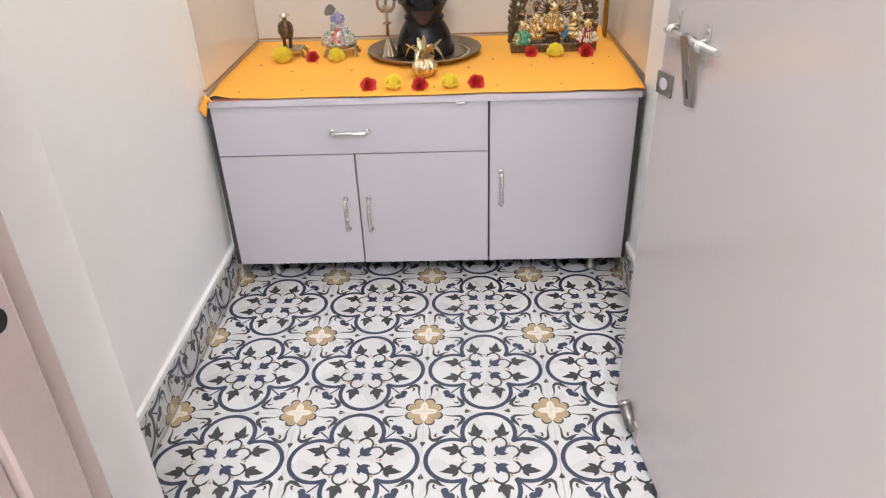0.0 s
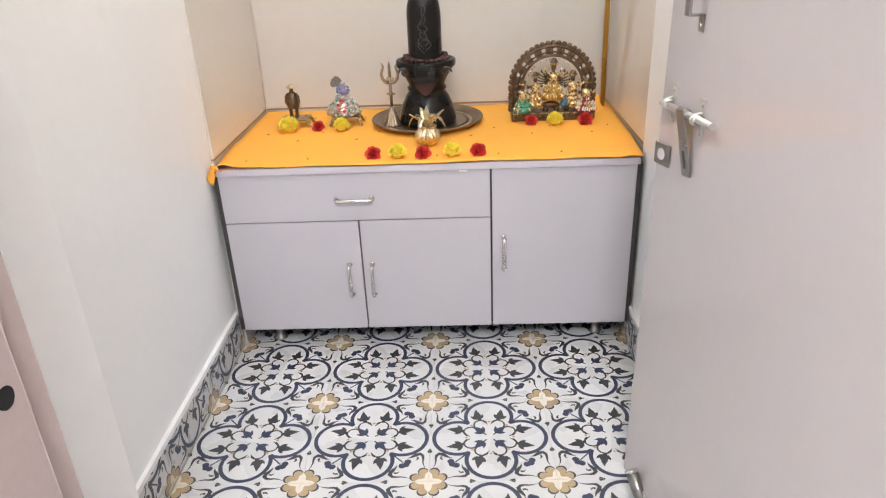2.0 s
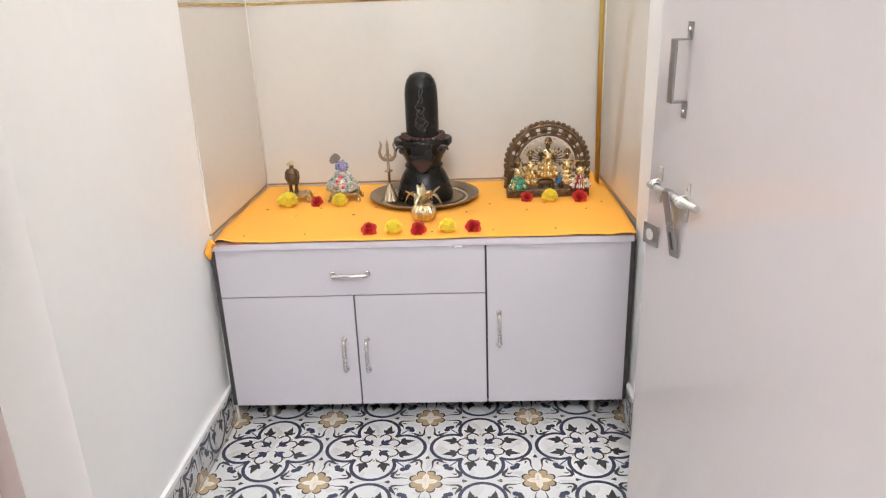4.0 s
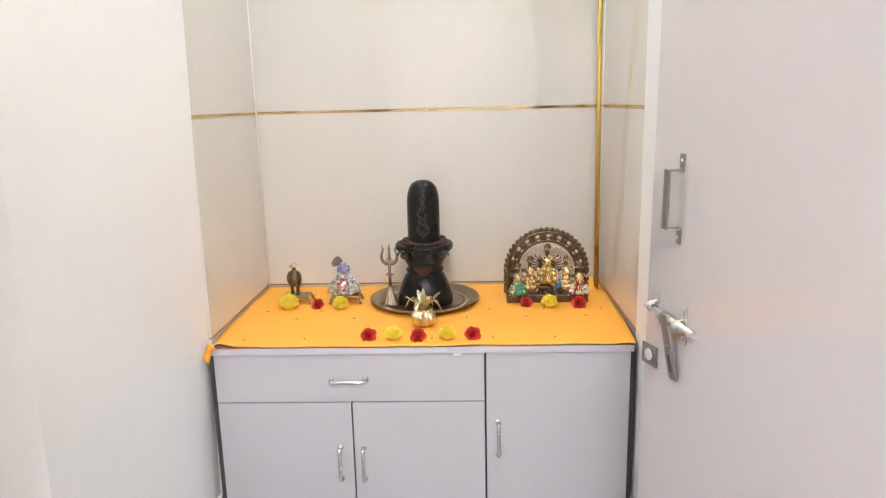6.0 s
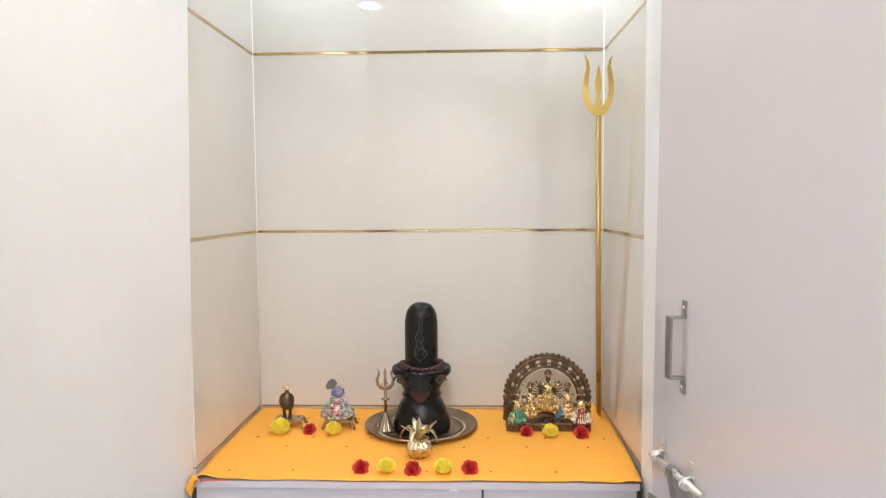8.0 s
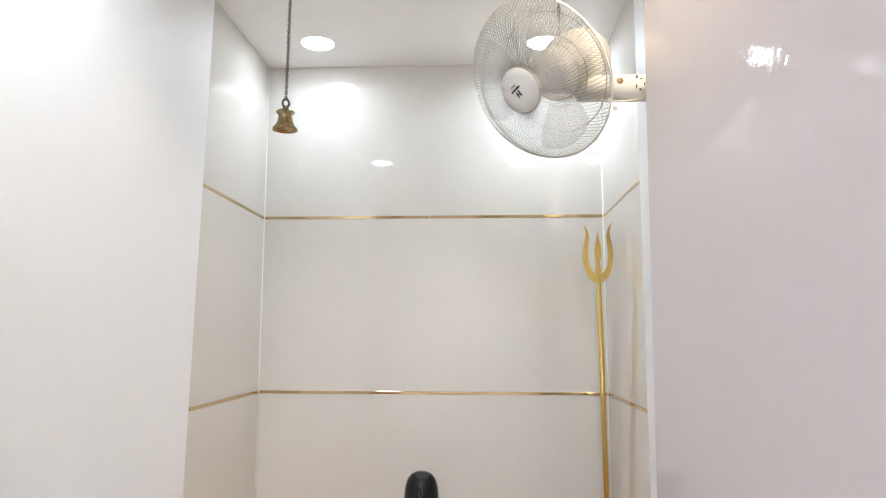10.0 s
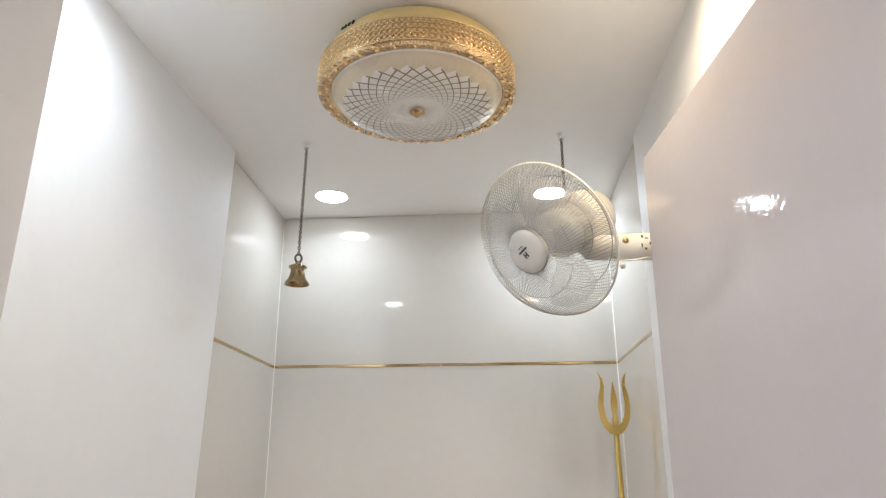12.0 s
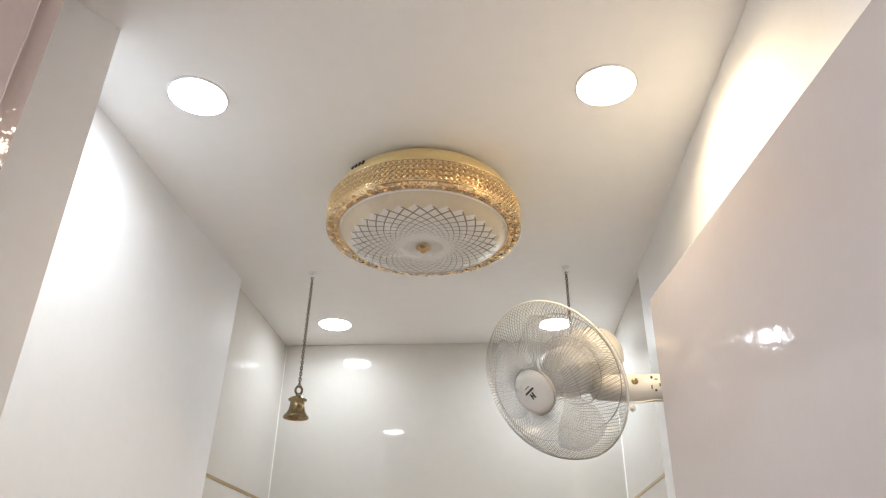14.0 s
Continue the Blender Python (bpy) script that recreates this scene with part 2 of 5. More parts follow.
M_WARM = mat("warm_led_diffuser", (1, 1, 1), 0.5, emit=(1.0, 0.80, 0.50), strength=GLOW)
M_HALL_FILL = mat("hall_fill_glow", (1, 1, 1), 0.5, emit=(0.98, 0.975, 1.0), strength=HALL_FILL)
M_TRIM = mat("white_lamp_trim", (0.82, 0.82, 0.82), 0.3, var=0.02)

# ---- plan ----
XW, XE, YN, ZC = -0.583, 0.597, 2.726, 2.350     # tiled niche and ceiling
XPW, XPE, YT = -0.572, 0.588, 2.150              # painted side walls, up to the tiles
YP, XP = 1.170, -0.435                           # end and side of the pier beside the door frame
PIT, TX, TY = 0.2955, 0.003, 1.843               # floor tiles and one of their corners

# ---- floor, ceiling, walls ----


def setting(name, label, category, *boxes, mats=M_PAINT):
    bm = bmesh.new()
    for a, b in boxes:
        box(bm, a, b, 0.0)
    return tagged(part(name, bm, mats), label, category, kind="structure")


floor = setting("floor", "patterned cement-look tile floor in white, navy and tan", "floor",
                ((-1.5, -2.2, -0.12), (1.5, 2.85, -0.008)), mats=M_FLOORBASE)
ceiling = setting("ceiling", "smooth off-white painted ceiling", "ceiling", ((-0.8, 0.62, ZC), (0.8, 2.85, ZC + 0.12)), mats=M_CEIL)
wall_north = setting("wall_north", "back wall lined with glossy cream tiles", "wall", ((-0.8, YN + 0.008, -0.1), (0.8, YN + 0.12, ZC)), mats=M_GROUT)
wall_west = setting("wall_west", "white painted side wall ending at a tiled niche", "wall",
                    ((-0.8, YP, 0.0), (XPW, YT, ZC)))
for v in wall_west.data.vertices:        # the plaster is a little out of plumb
    if v.co.x > -0.7:
        v.co.x = (-0.602 if v.co.y > 2 else -0.600) if v.co.z < 1 else (-0.559 if v.co.y > 2 else -0.578)
wall_niche_west = setting("wall_niche_west", "niche side wall lined with cream tiles", "wall", ((-0.8, YT, -0.1), (XW - 0.008, YN + 0.008, ZC)), mats=M_GROUT)
wall_east = setting("wall_east", "white painted side wall behind the open door", "wall", ((XPE, 0.62, -0.1), (0.8, YT, ZC)))
wall_niche_east = setting("wall_niche_east", "niche side wall lined with cream tiles", "wall", ((XE + 0.008, YT, -0.1), (0.8, YN + 0.008, ZC)), mats=M_GROUT)
bm = plate2d(bmesh.new(), [(-0.8, 0.62), (-0.605, 0.62), (-0.605, 0.905), (XP, YP), (-0.8, YP)], ZC + 0.1, Matrix.Translation((0, 0, -0.1)))
wall_pier = tagged(part("wall_pier", bm, M_PAINT), "white painted splayed pier beside the door frame", "wall", kind="structure")
wall_lintel = setting("wall_lintel", "white painted wall over the doorway", "wall", ((-0.604, 0.62, 2.2505), (XPE, 0.74, ZC)))

# unseen hall behind the camera, assumed, to close the scene and bounce light
setting("wall_hall_south", "unseen plain warm grey hall wall", "wall", ((-1.5, -2.2, -0.1), (1.5, -2.1, 2.6)), mats=M_HALLWALL)
setting("wall_hall_west", "unseen plain warm grey hall wall", "wall", ((-1.5, -2.1, -0.1), (-1.4, 0.62, 2.6)), mats=M_HALLWALL)
setting("wall_hall_east", "unseen plain warm grey hall wall", "wall", ((1.4, -2.1, -0.1), (1.5, 0.62, 2.6)), mats=M_HALLWALL)
setting("wall_hall_north_west", "unseen plain white hall wall beside the doorway", "wall", ((-1.4, 0.52, -0.1), (-0.47, 0.62, 2.6)))
setting("wall_hall_north_east", "unseen plain white hall wall beside the doorway", "wall", ((0.66, 0.52, -0.1), (1.4, 0.62, 2.6)))
setting("wall_hall_north_top", "unseen plain white hall wall over the doorway", "wall", ((-0.47, 0.52, 2.26), (0.66, 0.62, 2.6)))
setting("ceiling_hall", "unseen plain white hall ceiling", "ceiling", ((-1.5, -2.2, 2.6), (1.5, 0.62, 2.7)), mats=M_CEIL)
# invented panel: no source is known there, it only brightens the room
hall_fill = thing("hall_fill_panel", "unseen square fill panel added on the hall ceiling", "ceiling light", (0.14, -0.72, 2.6))
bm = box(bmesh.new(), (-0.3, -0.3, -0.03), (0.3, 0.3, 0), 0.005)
part("frame", bm, M_TRIM, hall_fill)
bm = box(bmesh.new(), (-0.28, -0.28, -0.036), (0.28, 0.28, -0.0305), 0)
part("diffuser", bm, M_HALL_FILL, hall_fill)

# ---- door frame ----
frame_w = thing("door_frame", "glossy pinkish-brown painted door frame with a bolt hole", "door frame", (0, 0, 0), kind="structure")
prof = [(-0.604, 0.7995), (-0.331, 0.7995), (-0.3272, 0.803), (-0.322, 0.868), (-0.3302, 0.8715), (-0.3262, 0.9045), (-0.331, 0.910), (-0.604, 0.910)]
jamb = part("jamb", plate2d(bmesh.new(), prof, 2.25, Matrix.Identity(4)), M_FRAME, frame_w)
bm = tube(bmesh.new(), [(-0.3226, 0.8695, 0.0), (-0.3226, 0.8695, 2.25)], 0.0016, 8)
bead_strip = part("bead", bm, M_FRAME, frame_w)
for ob in (jamb, bead_strip):            # the jamb leans a little into the doorway
    for v in ob.data.vertices:
        if v.co.z > 1:
            v.co.x += 0.011
bm = box(bmesh.new(), (-0.604, 0.64, 0), (-0.334, 0.7985, 2.25), 0.004)
part("rebate", bm, M_FRAME, frame_w)
# no recess: a black plug stands for the shade in the bolt hole
bm = tube(bmesh.new(), [(-0.3188, 0.8465, 0.781), (-0.327, 0.8465, 0.781)], 0.0115, 18)
part("bolt_hole_shade", bm, M_HOLE, frame_w)
bm = box(bmesh.new(), (-0.3335, 0.64, 2.21), (0.566, 0.738, 2.25), 0.004)
part("head", bm, M_FRAME, frame_w)
bm = box(bmesh.new(), (0.567, 0.64, 0), (0.5875, 0.78, 2.25), 0.004)
part("jamb", bm, M_FRAME, frame_w)

# ---- wall tiles and gold strips ----


def wall_piece(name, parent, a, b, bevel, m):
    return part(name, box(bmesh.new(), a, b, bevel), m, parent)


STRIP = 0.009
STRIPS = {0.594: 0.0045, 1.2: STRIP, 1.8: STRIP}      # heights of the strips and their widths
rows = [(0.0, 0.594), (0.594, 1.2), (1.2, 1.8), (1.8, ZC + 0.002)]
for z0, z1 in rows:
    lo, hi = z0 + STRIPS.get(z0, 0) / 2 + 0.0005, z1 - STRIPS.get(z1, 0) / 2 - 0.0005
    if z1 > 2:
        hi = ZC - 0.001
    wall_piece("tile", wall_north, (XW + 0.0015, YN, lo), (XE - 0.0015, YN + 0.009, hi), 0.0004 if z0 else 0, M_TILE)
    wall_piece("tile", wall_niche_west, (XW - 0.009, YT + 0.001, lo), (XW, YN - 0.0015, hi), 0.0004 if z0 else 0, M_TILE)
    wall_piece("tile", wall_niche_east, (XE, YT + 0.001, lo), (XE + 0.009, YN - 0.0015, hi), 0.0004 if z0 else 0, M_TILE)
for z, w in STRIPS.items():
    lo, hi, edge, gold = z - w / 2, z + w / 2, 0.0008 if w == STRIP else 0.0, M_GOLD if w == STRIP else M_GOLDREFL
    for x0, x1 in ((XW + 0.003, -0.0012), (0.0012, XE - 0.003)):
        wall_piece("metal_strip", wall_north, (x0, YN - 0.0012, lo), (x1, YN + 0.009, hi), edge, gold)
    wall_piece("metal_strip", wall_niche_west, (XW - 0.009, YT + 0.001, lo), (XW + 0.0012, YN - 0.003, hi), edge, gold)
    wall_piece("metal_strip", wall_niche_east, (XE - 0.0012, YT + 0.001, lo), (XE + 0.009, YN - 0.003, hi), edge, gold)
for x in (XW, XE):
    bm = tube(bmesh.new(), [(x + (0.0005 if x < 0 else -0.0005), YN - 0.0005, 0.61), (x + (0.0005 if x < 0 else -0.0005), YN - 0.0005, ZC - 0.001)], 0.0027, 6)
    part("corner_grout", bm, M_GROUT, wall_north)

# ---- printed floor tiles ----


def motif(bm):
    """The printed pattern of one tile, in tile widths round its middle; heights lie in layers."""
    def fill(pts, mi, layer=0):
        vs = [bm.verts.new((x, y, 0.0012 + 0.0006 * layer)) for x, y in pts]
        f = bm.faces.new(vs)
        f.material_index = mi

    def stroke(pts, widths, mi, layer=0):
        lefts, rights = [], []
        n = len(pts)
        for i, p in enumerate(pts):
            a, b = pts[max(i - 1, 0)], pts[min(i + 1, n - 1)]
            d = Vector((b[0] - a[0], b[1] - a[1])).normalized()
            w = (widths[i] if isinstance(widths, list) else widths) / 2
            lefts.append((p[0] - d.y * w, p[1] + d.x * w))
            rights.append((p[0] + d.y * w, p[1] - d.x * w))
        for i in range(n - 1):
            fill([lefts[i], rights[i], rights[i + 1], lefts[i + 1]], mi, layer)

    def turned(pts, q, mirror=False):
        c, s = ((1, 0), (0, 1), (-1, 0), (0, -1))[q]
        return [((x * c - y * s), (x * s + y * c)) for x, y in ([(px, -py) for px, py in pts] if mirror else pts)]

    hook = [(0.275, 0.098), (0.255, 0.092), (0.240, 0.100), (0.238, 0.112)]
    leaf = [(-0.072, 0.0), (-0.050, 0.018), (-0.046, 0.042), (-0.022, 0.062), (0.006, 0.066), (-0.006, 0.042), (0.014, 0.034), (0.044, 0.024), (0.088, 0.002),
            (0.050, -0.010), (0.024, -0.022), (0.002, -0.026), (0.010, -0.050), (-0.018, -0.048), (-0.042, -0.032), (-0.050, -0.014)]
    fleur = [(-0.052, 0.004), (-0.030, 0.005), (-0.024, 0.020), (-0.008, 0.034), (0.014, 0.040), (0.006, 0.020), (0.020, 0.016), (0.052, 0.0),
             (0.020, -0.016), (0.006, -0.020), (0.014, -0.040), (-0.008, -0.034), (-0.024, -0.020), (-0.030, -0.005), (-0.052, -0.004)]

    def placed(pts, x, y, deg, k=1.0):
        c, s = math.cos(radians(deg)) * k, math.sin(radians(deg)) * k
        return [(x + px * c - py * s, y + px * s + py * c) for px, py in pts]

    for q in range(4):
        stroke(turned(arc((0.27, 0), 0.200, -117.5, 117.5, 34), q), 0.034, 1)
        stroke(turned([(0.172, 0.172), (0.29, 0.29)], q), 0.013, 1, 1)
        for dx, dy in ((0.018, 0.018), (0.030, -0.014), (-0.014, 0.030)):
            fill(turned(arc((0.296 + dx, 0.296 + dy), 0.029, 0, 345, 9), q), 1, 2 if dx == dy else 1)
        for mirror in (False, True):
            fill(turned(placed(leaf, 0.282, 0.094, 10, 1.0), q, mirror), 2, 1)
            stroke(turned([(0.165, 0.012), (0.19, 0.03), (0.215, 0.06), (0.245, 0.082)], q, mirror), [0.006, 0.012, 0.013, 0.012], 2)
            stroke(turned(arc((0.160, 0.072), 0.058, -60, 190, 14), q, mirror), 0.0150, 2)
        fill(turned(placed(fleur, 0.082, 0.082, 45, 1.45), q), 1, 4)
        stroke(turned([(0.105, 0.105), (0.15, 0.15)], q), 0.008, 3)
        for c in ((0.198, 0.0), (0.150, 0.150)):
            fill(turned(arc(c, 0.0125, 0, 324, 8), q), 3, 3)
        # corner flower: a quarter in each corner
        for k, mi, layer in ((1.16, 2, 0), (1.0, 3, 1)):
            pts = [(0.4992, 0.4992)]
            for i in range(25):
                a = radians(180 + 90 * i / 24)
                r = k * (0.098 + 0.044 * abs(math.sin(4 * a)) ** 0.6)
                if k > 1:
                    r -= 0.006
                pts.append((min(0.4992 + r * math.cos(a), 0.4992), min(0.4992 + r * math.sin(a), 0.4992)))
            fill(turned(pts, q), mi, layer)
        star = [(0, 0), (0.112, 0), (0.075, 0.026), (0.036, 0.03), (0.03, 0.036), (0.026, 0.075), (0, 0.112)]
        fill(turned([(0.4992 - x, 0.4992 - y) for x, y in star], q), 4, 2)
        # scrolls round the flower
        curl = [(0.150, 0.033), (0.185, 0.046), (0.220, 0.052), (0.255, 0.050), (0.288, 0.055), (0.308, 0.078), (0.300, 0.108), (0.282, 0.132), (0.266, 0.155), (0.260, 0.185)]
        wid = [0.003, 0.008, 0.013, 0.018, 0.026, 0.034, 0.036, 0.028, 0.015, 0.001]
        stroke(turned([(0.4992 - x, 0.4992 - y) for x, y in curl], q), wid, 2)
        stroke(turned([(0.4992 - y, 0.4992 - x) for x, y in curl], q), wid, 2)
        stroke(turned([(0.4992 - x, 0.4992 - y) for x, y in hook], q), [0.020, 0.016, 0.012, 0.003], 2, 1)
        stroke(turned([(0.4992 - y, 0.4992 - x) for x, y in hook], q), [0.020, 0.016, 0.012, 0.003], 2, 1)
        # buds along the joints
        for sgn in (1, -1):
            bud = [(0.4992, 0.125), (0.4992, 0.180), (0.484, 0.176), (0.478, 0.168)]
            fill(turned([(x, sgn * y) for x, y in bud], q), 2)


def printed_tile(cut=None, thick=0.008):
    bm = box(bmesh.new(), (-0.4992, -0.4992, -thick / PIT), (0.4992, 0.4992, 0.0), 0.003)
    motif(bm)
    if cut:
        for co, no in cut:
            bmesh.ops.bisect_plane(bm, geom=bm.verts[:] + bm.edges[:] + bm.faces[:], plane_co=co, plane_no=no, clear_outer=True)
    for v in bm.verts:
        v.co *= PIT
    me = bpy.data.meshes.new("floor_tile")
    bm.to_mesh(me)
    bm.free()
    for m in (M_WHITE_TILE, M_NAVY, M_GREY, M_TAN, M_CREAM):
        me.materials.append(m)
    return me


tile_mesh = printed_tile()
for i in range(-2, 2):
    for j in range(-4, 3):
        t = new("floor_tile", tile_mesh)
        t.parent = floor
        t.matrix_basis = pose(TX + (i + 0.5) * PIT, TY + (j + 0.5) * PIT, random.uniform(-0.0003, 0.0003), 0, 0, 90 * random.randrange(4))

SKH = 0.108
skirt_mesh = printed_tile([((0, -0.5 + SKH / PIT, 0), (0, 1, 0))], 0.010)
skirting_west = setting("skirting_west", "patterned tile skirting with a white top edge", "skirting", ((-0.602, YP + 0.002, SKH), (-0.589, YT - 0.002, SKH + 0.013)))
skirting_east = setting("skirting_east", "patterned tile skirting with a white top edge", "skirting", ((XPE - 0.010, 0.80, SKH), (XPE, YT - 0.002, SKH + 0.013)))
for j in range(-2, 2):
    y = TY + (j + 0.5) * PIT
    for parent, x, m in ((skirting_west, 0, pose(-0.5905, y, PIT / 2, 90, 0, 90)), (skirting_east, XPE, pose(XPE - 0.011, y, PIT / 2, 90, 0, -90))):
        t = new("skirting_tile", skirt_mesh)
        t.parent = parent
        t.matrix_basis = m
# ---- door leaf with its fittings; local x runs from the hinge to the free edge, y towards the room's middle ----
door = thing("door_1", "open glossy pinkish-white flush door with steel bolt and pull", "door", kind="structure")
DL = 0.819
door.matrix_basis = Matrix.Translation((0.5345, 0.760, 0)) @ Matrix.Rotation(math.atan2(0.815, -0.0815), 4, "Z") @ Matrix.Rotation(radians(0.49), 4, "X")
bm = box(bmesh.new(), (0, -0.034, 0.008), (DL, 0, 2.014), 0.003)
leaf_ob = part("leaf", bm, M_DOOR, door)


# pull handle: a flat bent steel bar with pierced feet
u = 0.6925
pull = part("pull_handle", bmesh.new(), M_ZINC, door, "bent flat grey steel pull handle")
bm = bmesh.new()
for z0, z1 in ((1.112, 1.138), (0.9925, 1.0175)):
    box(bm, (u - 0.0085, 0.0005, z0), (u + 0.0085, 0.003, z1), 0.001)
box(bm, (u - 0.0085, 0.0005, 1.1105), (u + 0.0085, 0.0255, 1.1135), 0.001)
box(bm, (u - 0.0085, 0.0005, 1.0165), (u + 0.0085, 0.0255, 1.0195), 0.001)
box(bm, (u - 0.0105, 0.0235, 1.0165), (u + 0.0105, 0.0270, 1.1135), 0.0012)
bm.to_mesh(pull.data)
bm.free()
for z in (1.127, 1.003):
    part("screw", ball(bmesh.new(), (u, 0.003, z), (0.004, 0.002, 0.004), 10), M_CHROME, pull)

# sliding bolt with two brackets, a hasp and a staple plate
ZB, SB = 0.867, 0.0115
bolt = part("sliding_bolt", tube(bmesh.new(), [(0.592, SB, ZB + 0.004), (0.789, SB, ZB - 0.005)], 0.0056, 16), M_STEEL, door, "round steel sliding bolt")
turn_y = Matrix.Rotation(radians(90), 4, "Y")
for u in (0.650, 0.764):
    bm = bmesh.new()
    for z0, z1, zh in ((0.873, 0.899, 0.889), (0.836, 0.861, 0.846)):
        box(bm, (u - 0.008, 0.0005, z0), (u + 0.008, 0.003, z1), 0.001)
        lathe(bm, [(0.0001, 0.0016), (0.0042, 0.0012), (0.0045, 0.0)], 12, m=Matrix.Rotation(radians(-90), 4, "X"), at=(u, 0.0029, zh))
    ring = [(u, 0.002 + 0.0190 * math.sin(radians(a)), ZB + 0.0095 * math.cos(radians(a))) for a in range(0, 181, 15)]
    tube(bm, ring, 0.0022, 6)
    lathe(bm, [(0.0057, -0.008), (0.0080, -0.008), (0.0080, 0.008), (0.0057, 0.008)], 16, m=turn_y, at=(u, SB, ZB))
    part("bracket", bm, M_STEEL, bolt)
u = 0.695
bm = bmesh.new()
lathe(bm, [(0.0057, -0.014), (0.0080, -0.014), (0.0080, 0.014), (0.0057, 0.014)], 16, m=turn_y, at=(u, SB, ZB))
tilt = Matrix.Translation((u, SB + 0.007, ZB)) @ Matrix.Rotation(radians(-8), 4, "X") @ Matrix.Rotation(radians(11), 4, "Y")
box(bm, (-0.015, -0.0012, -0.052), (0.015, 0.0012, 0.006), 0.001, 0, tilt)
box(bm, (-0.0165, -0.0010, -0.105), (0.0165, 0.0013, -0.0525), 0.001, 0, tilt)
# black inlay for the dark inside of the hasp's slot
box(bm, (-0.0045, 0.0010, -0.092), (0.0045, 0.0018, -0.062), 0.0004, 1, tilt)
box(bm, (-0.006, 0.0006, -0.055), (0.006, 0.0022, -0.046), 0.0006, 0, tilt)
part("hasp", bm, [M_ZINC, M_SLOTSHADE], bolt, "hanging steel hasp plate with a slot")
bend = Matrix.Translation((0.7535, 0.0008, 0)) @ Matrix.Rotation(radians(13), 4, "Z")    # the plate stands a little off the door
staple = part("staple_plate", box(bmesh.new(), (0, 0, 0.753), (0.045, 0.0027, 0.792), 0.001, 0, bend), M_ZINC, door, "small steel plate with a round hole")
bm = tube(bmesh.new(), [(0.024, 0.0022, 0.7725), (0.024, 0.0034, 0.7725)], 0.0105, 18)
bm.transform(bend)
part("hole", bm, M_DOOR, staple)

# stop at the foot of the door
bm = tube(bmesh.new(), [(0.690, 0.003, 0.034), (0.698, 0.009, 0.048), (0.728, 0.016, 0.078)], [0.009, 0.0125, 0.0135], 14)
stop = part("door_stop", bm, M_ZINC, door, "short steel stop at the door's foot")
part("ring", tube(bmesh.new(), [(0.7285, 0.0162, 0.0785), (0.732, 0.0172, 0.083)], 0.0148, 16), M_CHROME, stop)
part("back_plate", box(bmesh.new(), (0.676, 0.0004, 0.020), (0.708, 0.004, 0.058), 0.001), M_STEEL, stop)

# ---- downlights ----


def downlight(x, y, glow, label, share=1.0):
    d = thing("downlight", label, "downlight", (x, y, ZC), group="round ceiling downlights")
    part("trim", lathe(bmesh.new(), [(0.0531, 0.0), (0.0570, 0.0), (0.0570, -0.0015), (0.0550, -0.0030), (0.0531, -0.0030)], 40), M_TRIM, d)
    part("diffuser", lathe(bmesh.new(), [(0.053, -0.0005), (0.053, -0.0032), (0.0001, -0.0040)], 40), glow, d)
    lamp_data = bpy.data.lights.new("downlight_beam", "AREA")
    lamp_data.shape, lamp_data.size, lamp_data.energy, lamp_data.spread = "DISK", 0.10, WATTS * share, radians(158)
    lamp_data.color = (1.0, 0.80, 0.54) if glow == M_WARM else (0.83, 0.93, 1.0)
    beam = new("downlight_beam", lamp_data)
    beam.location = (x, y, ZC - 0.0065)
    return d


downlight(-0.371, 1.345, M_COOL, "round cool-white LED downlight set in the ceiling", 0.52)
downlight(0.393, 1.360, M_WARM, "round warm-white LED downlight set in the ceiling", 0.9)
downlight(-0.358, 2.520, M_COOL, "round cool-white LED downlight set in the ceiling", 0.23)
downlight(0.385, 2.550, M_COOL, "round cool-white LED downlight set in the ceiling", 0.55)

# ---- ceiling lamp ----
lamp = thing("ceiling_lamp", "round gold ceiling lamp with crystal band and frosted dome, unlit", "ceiling lamp", (0.027, 1.694, ZC))
lamp.scale = (0.986, 0.986, 1.0)
base = part("base_pan", lathe(bmesh.new(), [(0.157, 0), (0.178, -0.010), (0.196, -0.026), (0.2065, -0.046), (0.2105, -0.064), (0.12, -0.064)], 72), M_CHAMP, lamp)
for k in range(4):
    m = Matrix.Rotation(radians(236.5 - 3.2 * k), 4, "Z") @ Matrix.Translation((0.2050, 0, -0.037)) @ Matrix.Rotation(radians(-25), 4, "Y")
    # solid black bars paint the shade of the vent slots
    part("vent_slot_shade", box(bmesh.new(), (-0.0018, -0.0016, -0.0055 + 0.0012 * k), (0.0018, 0.0016, 0.0055), 0, m=m), M_SLOTSHADE, base)
R0 = 0.2175
part("band_back", lathe(bmesh.new(), [(0.206, -0.0645), (0.2115, -0.065), (0.2115, -0.113), (0.206, -0.115)], 72), M_BAND, lamp)
bm = bmesh.new()
N, ROWS = 116, 4
HB = (0.113 - 0.066) / ROWS
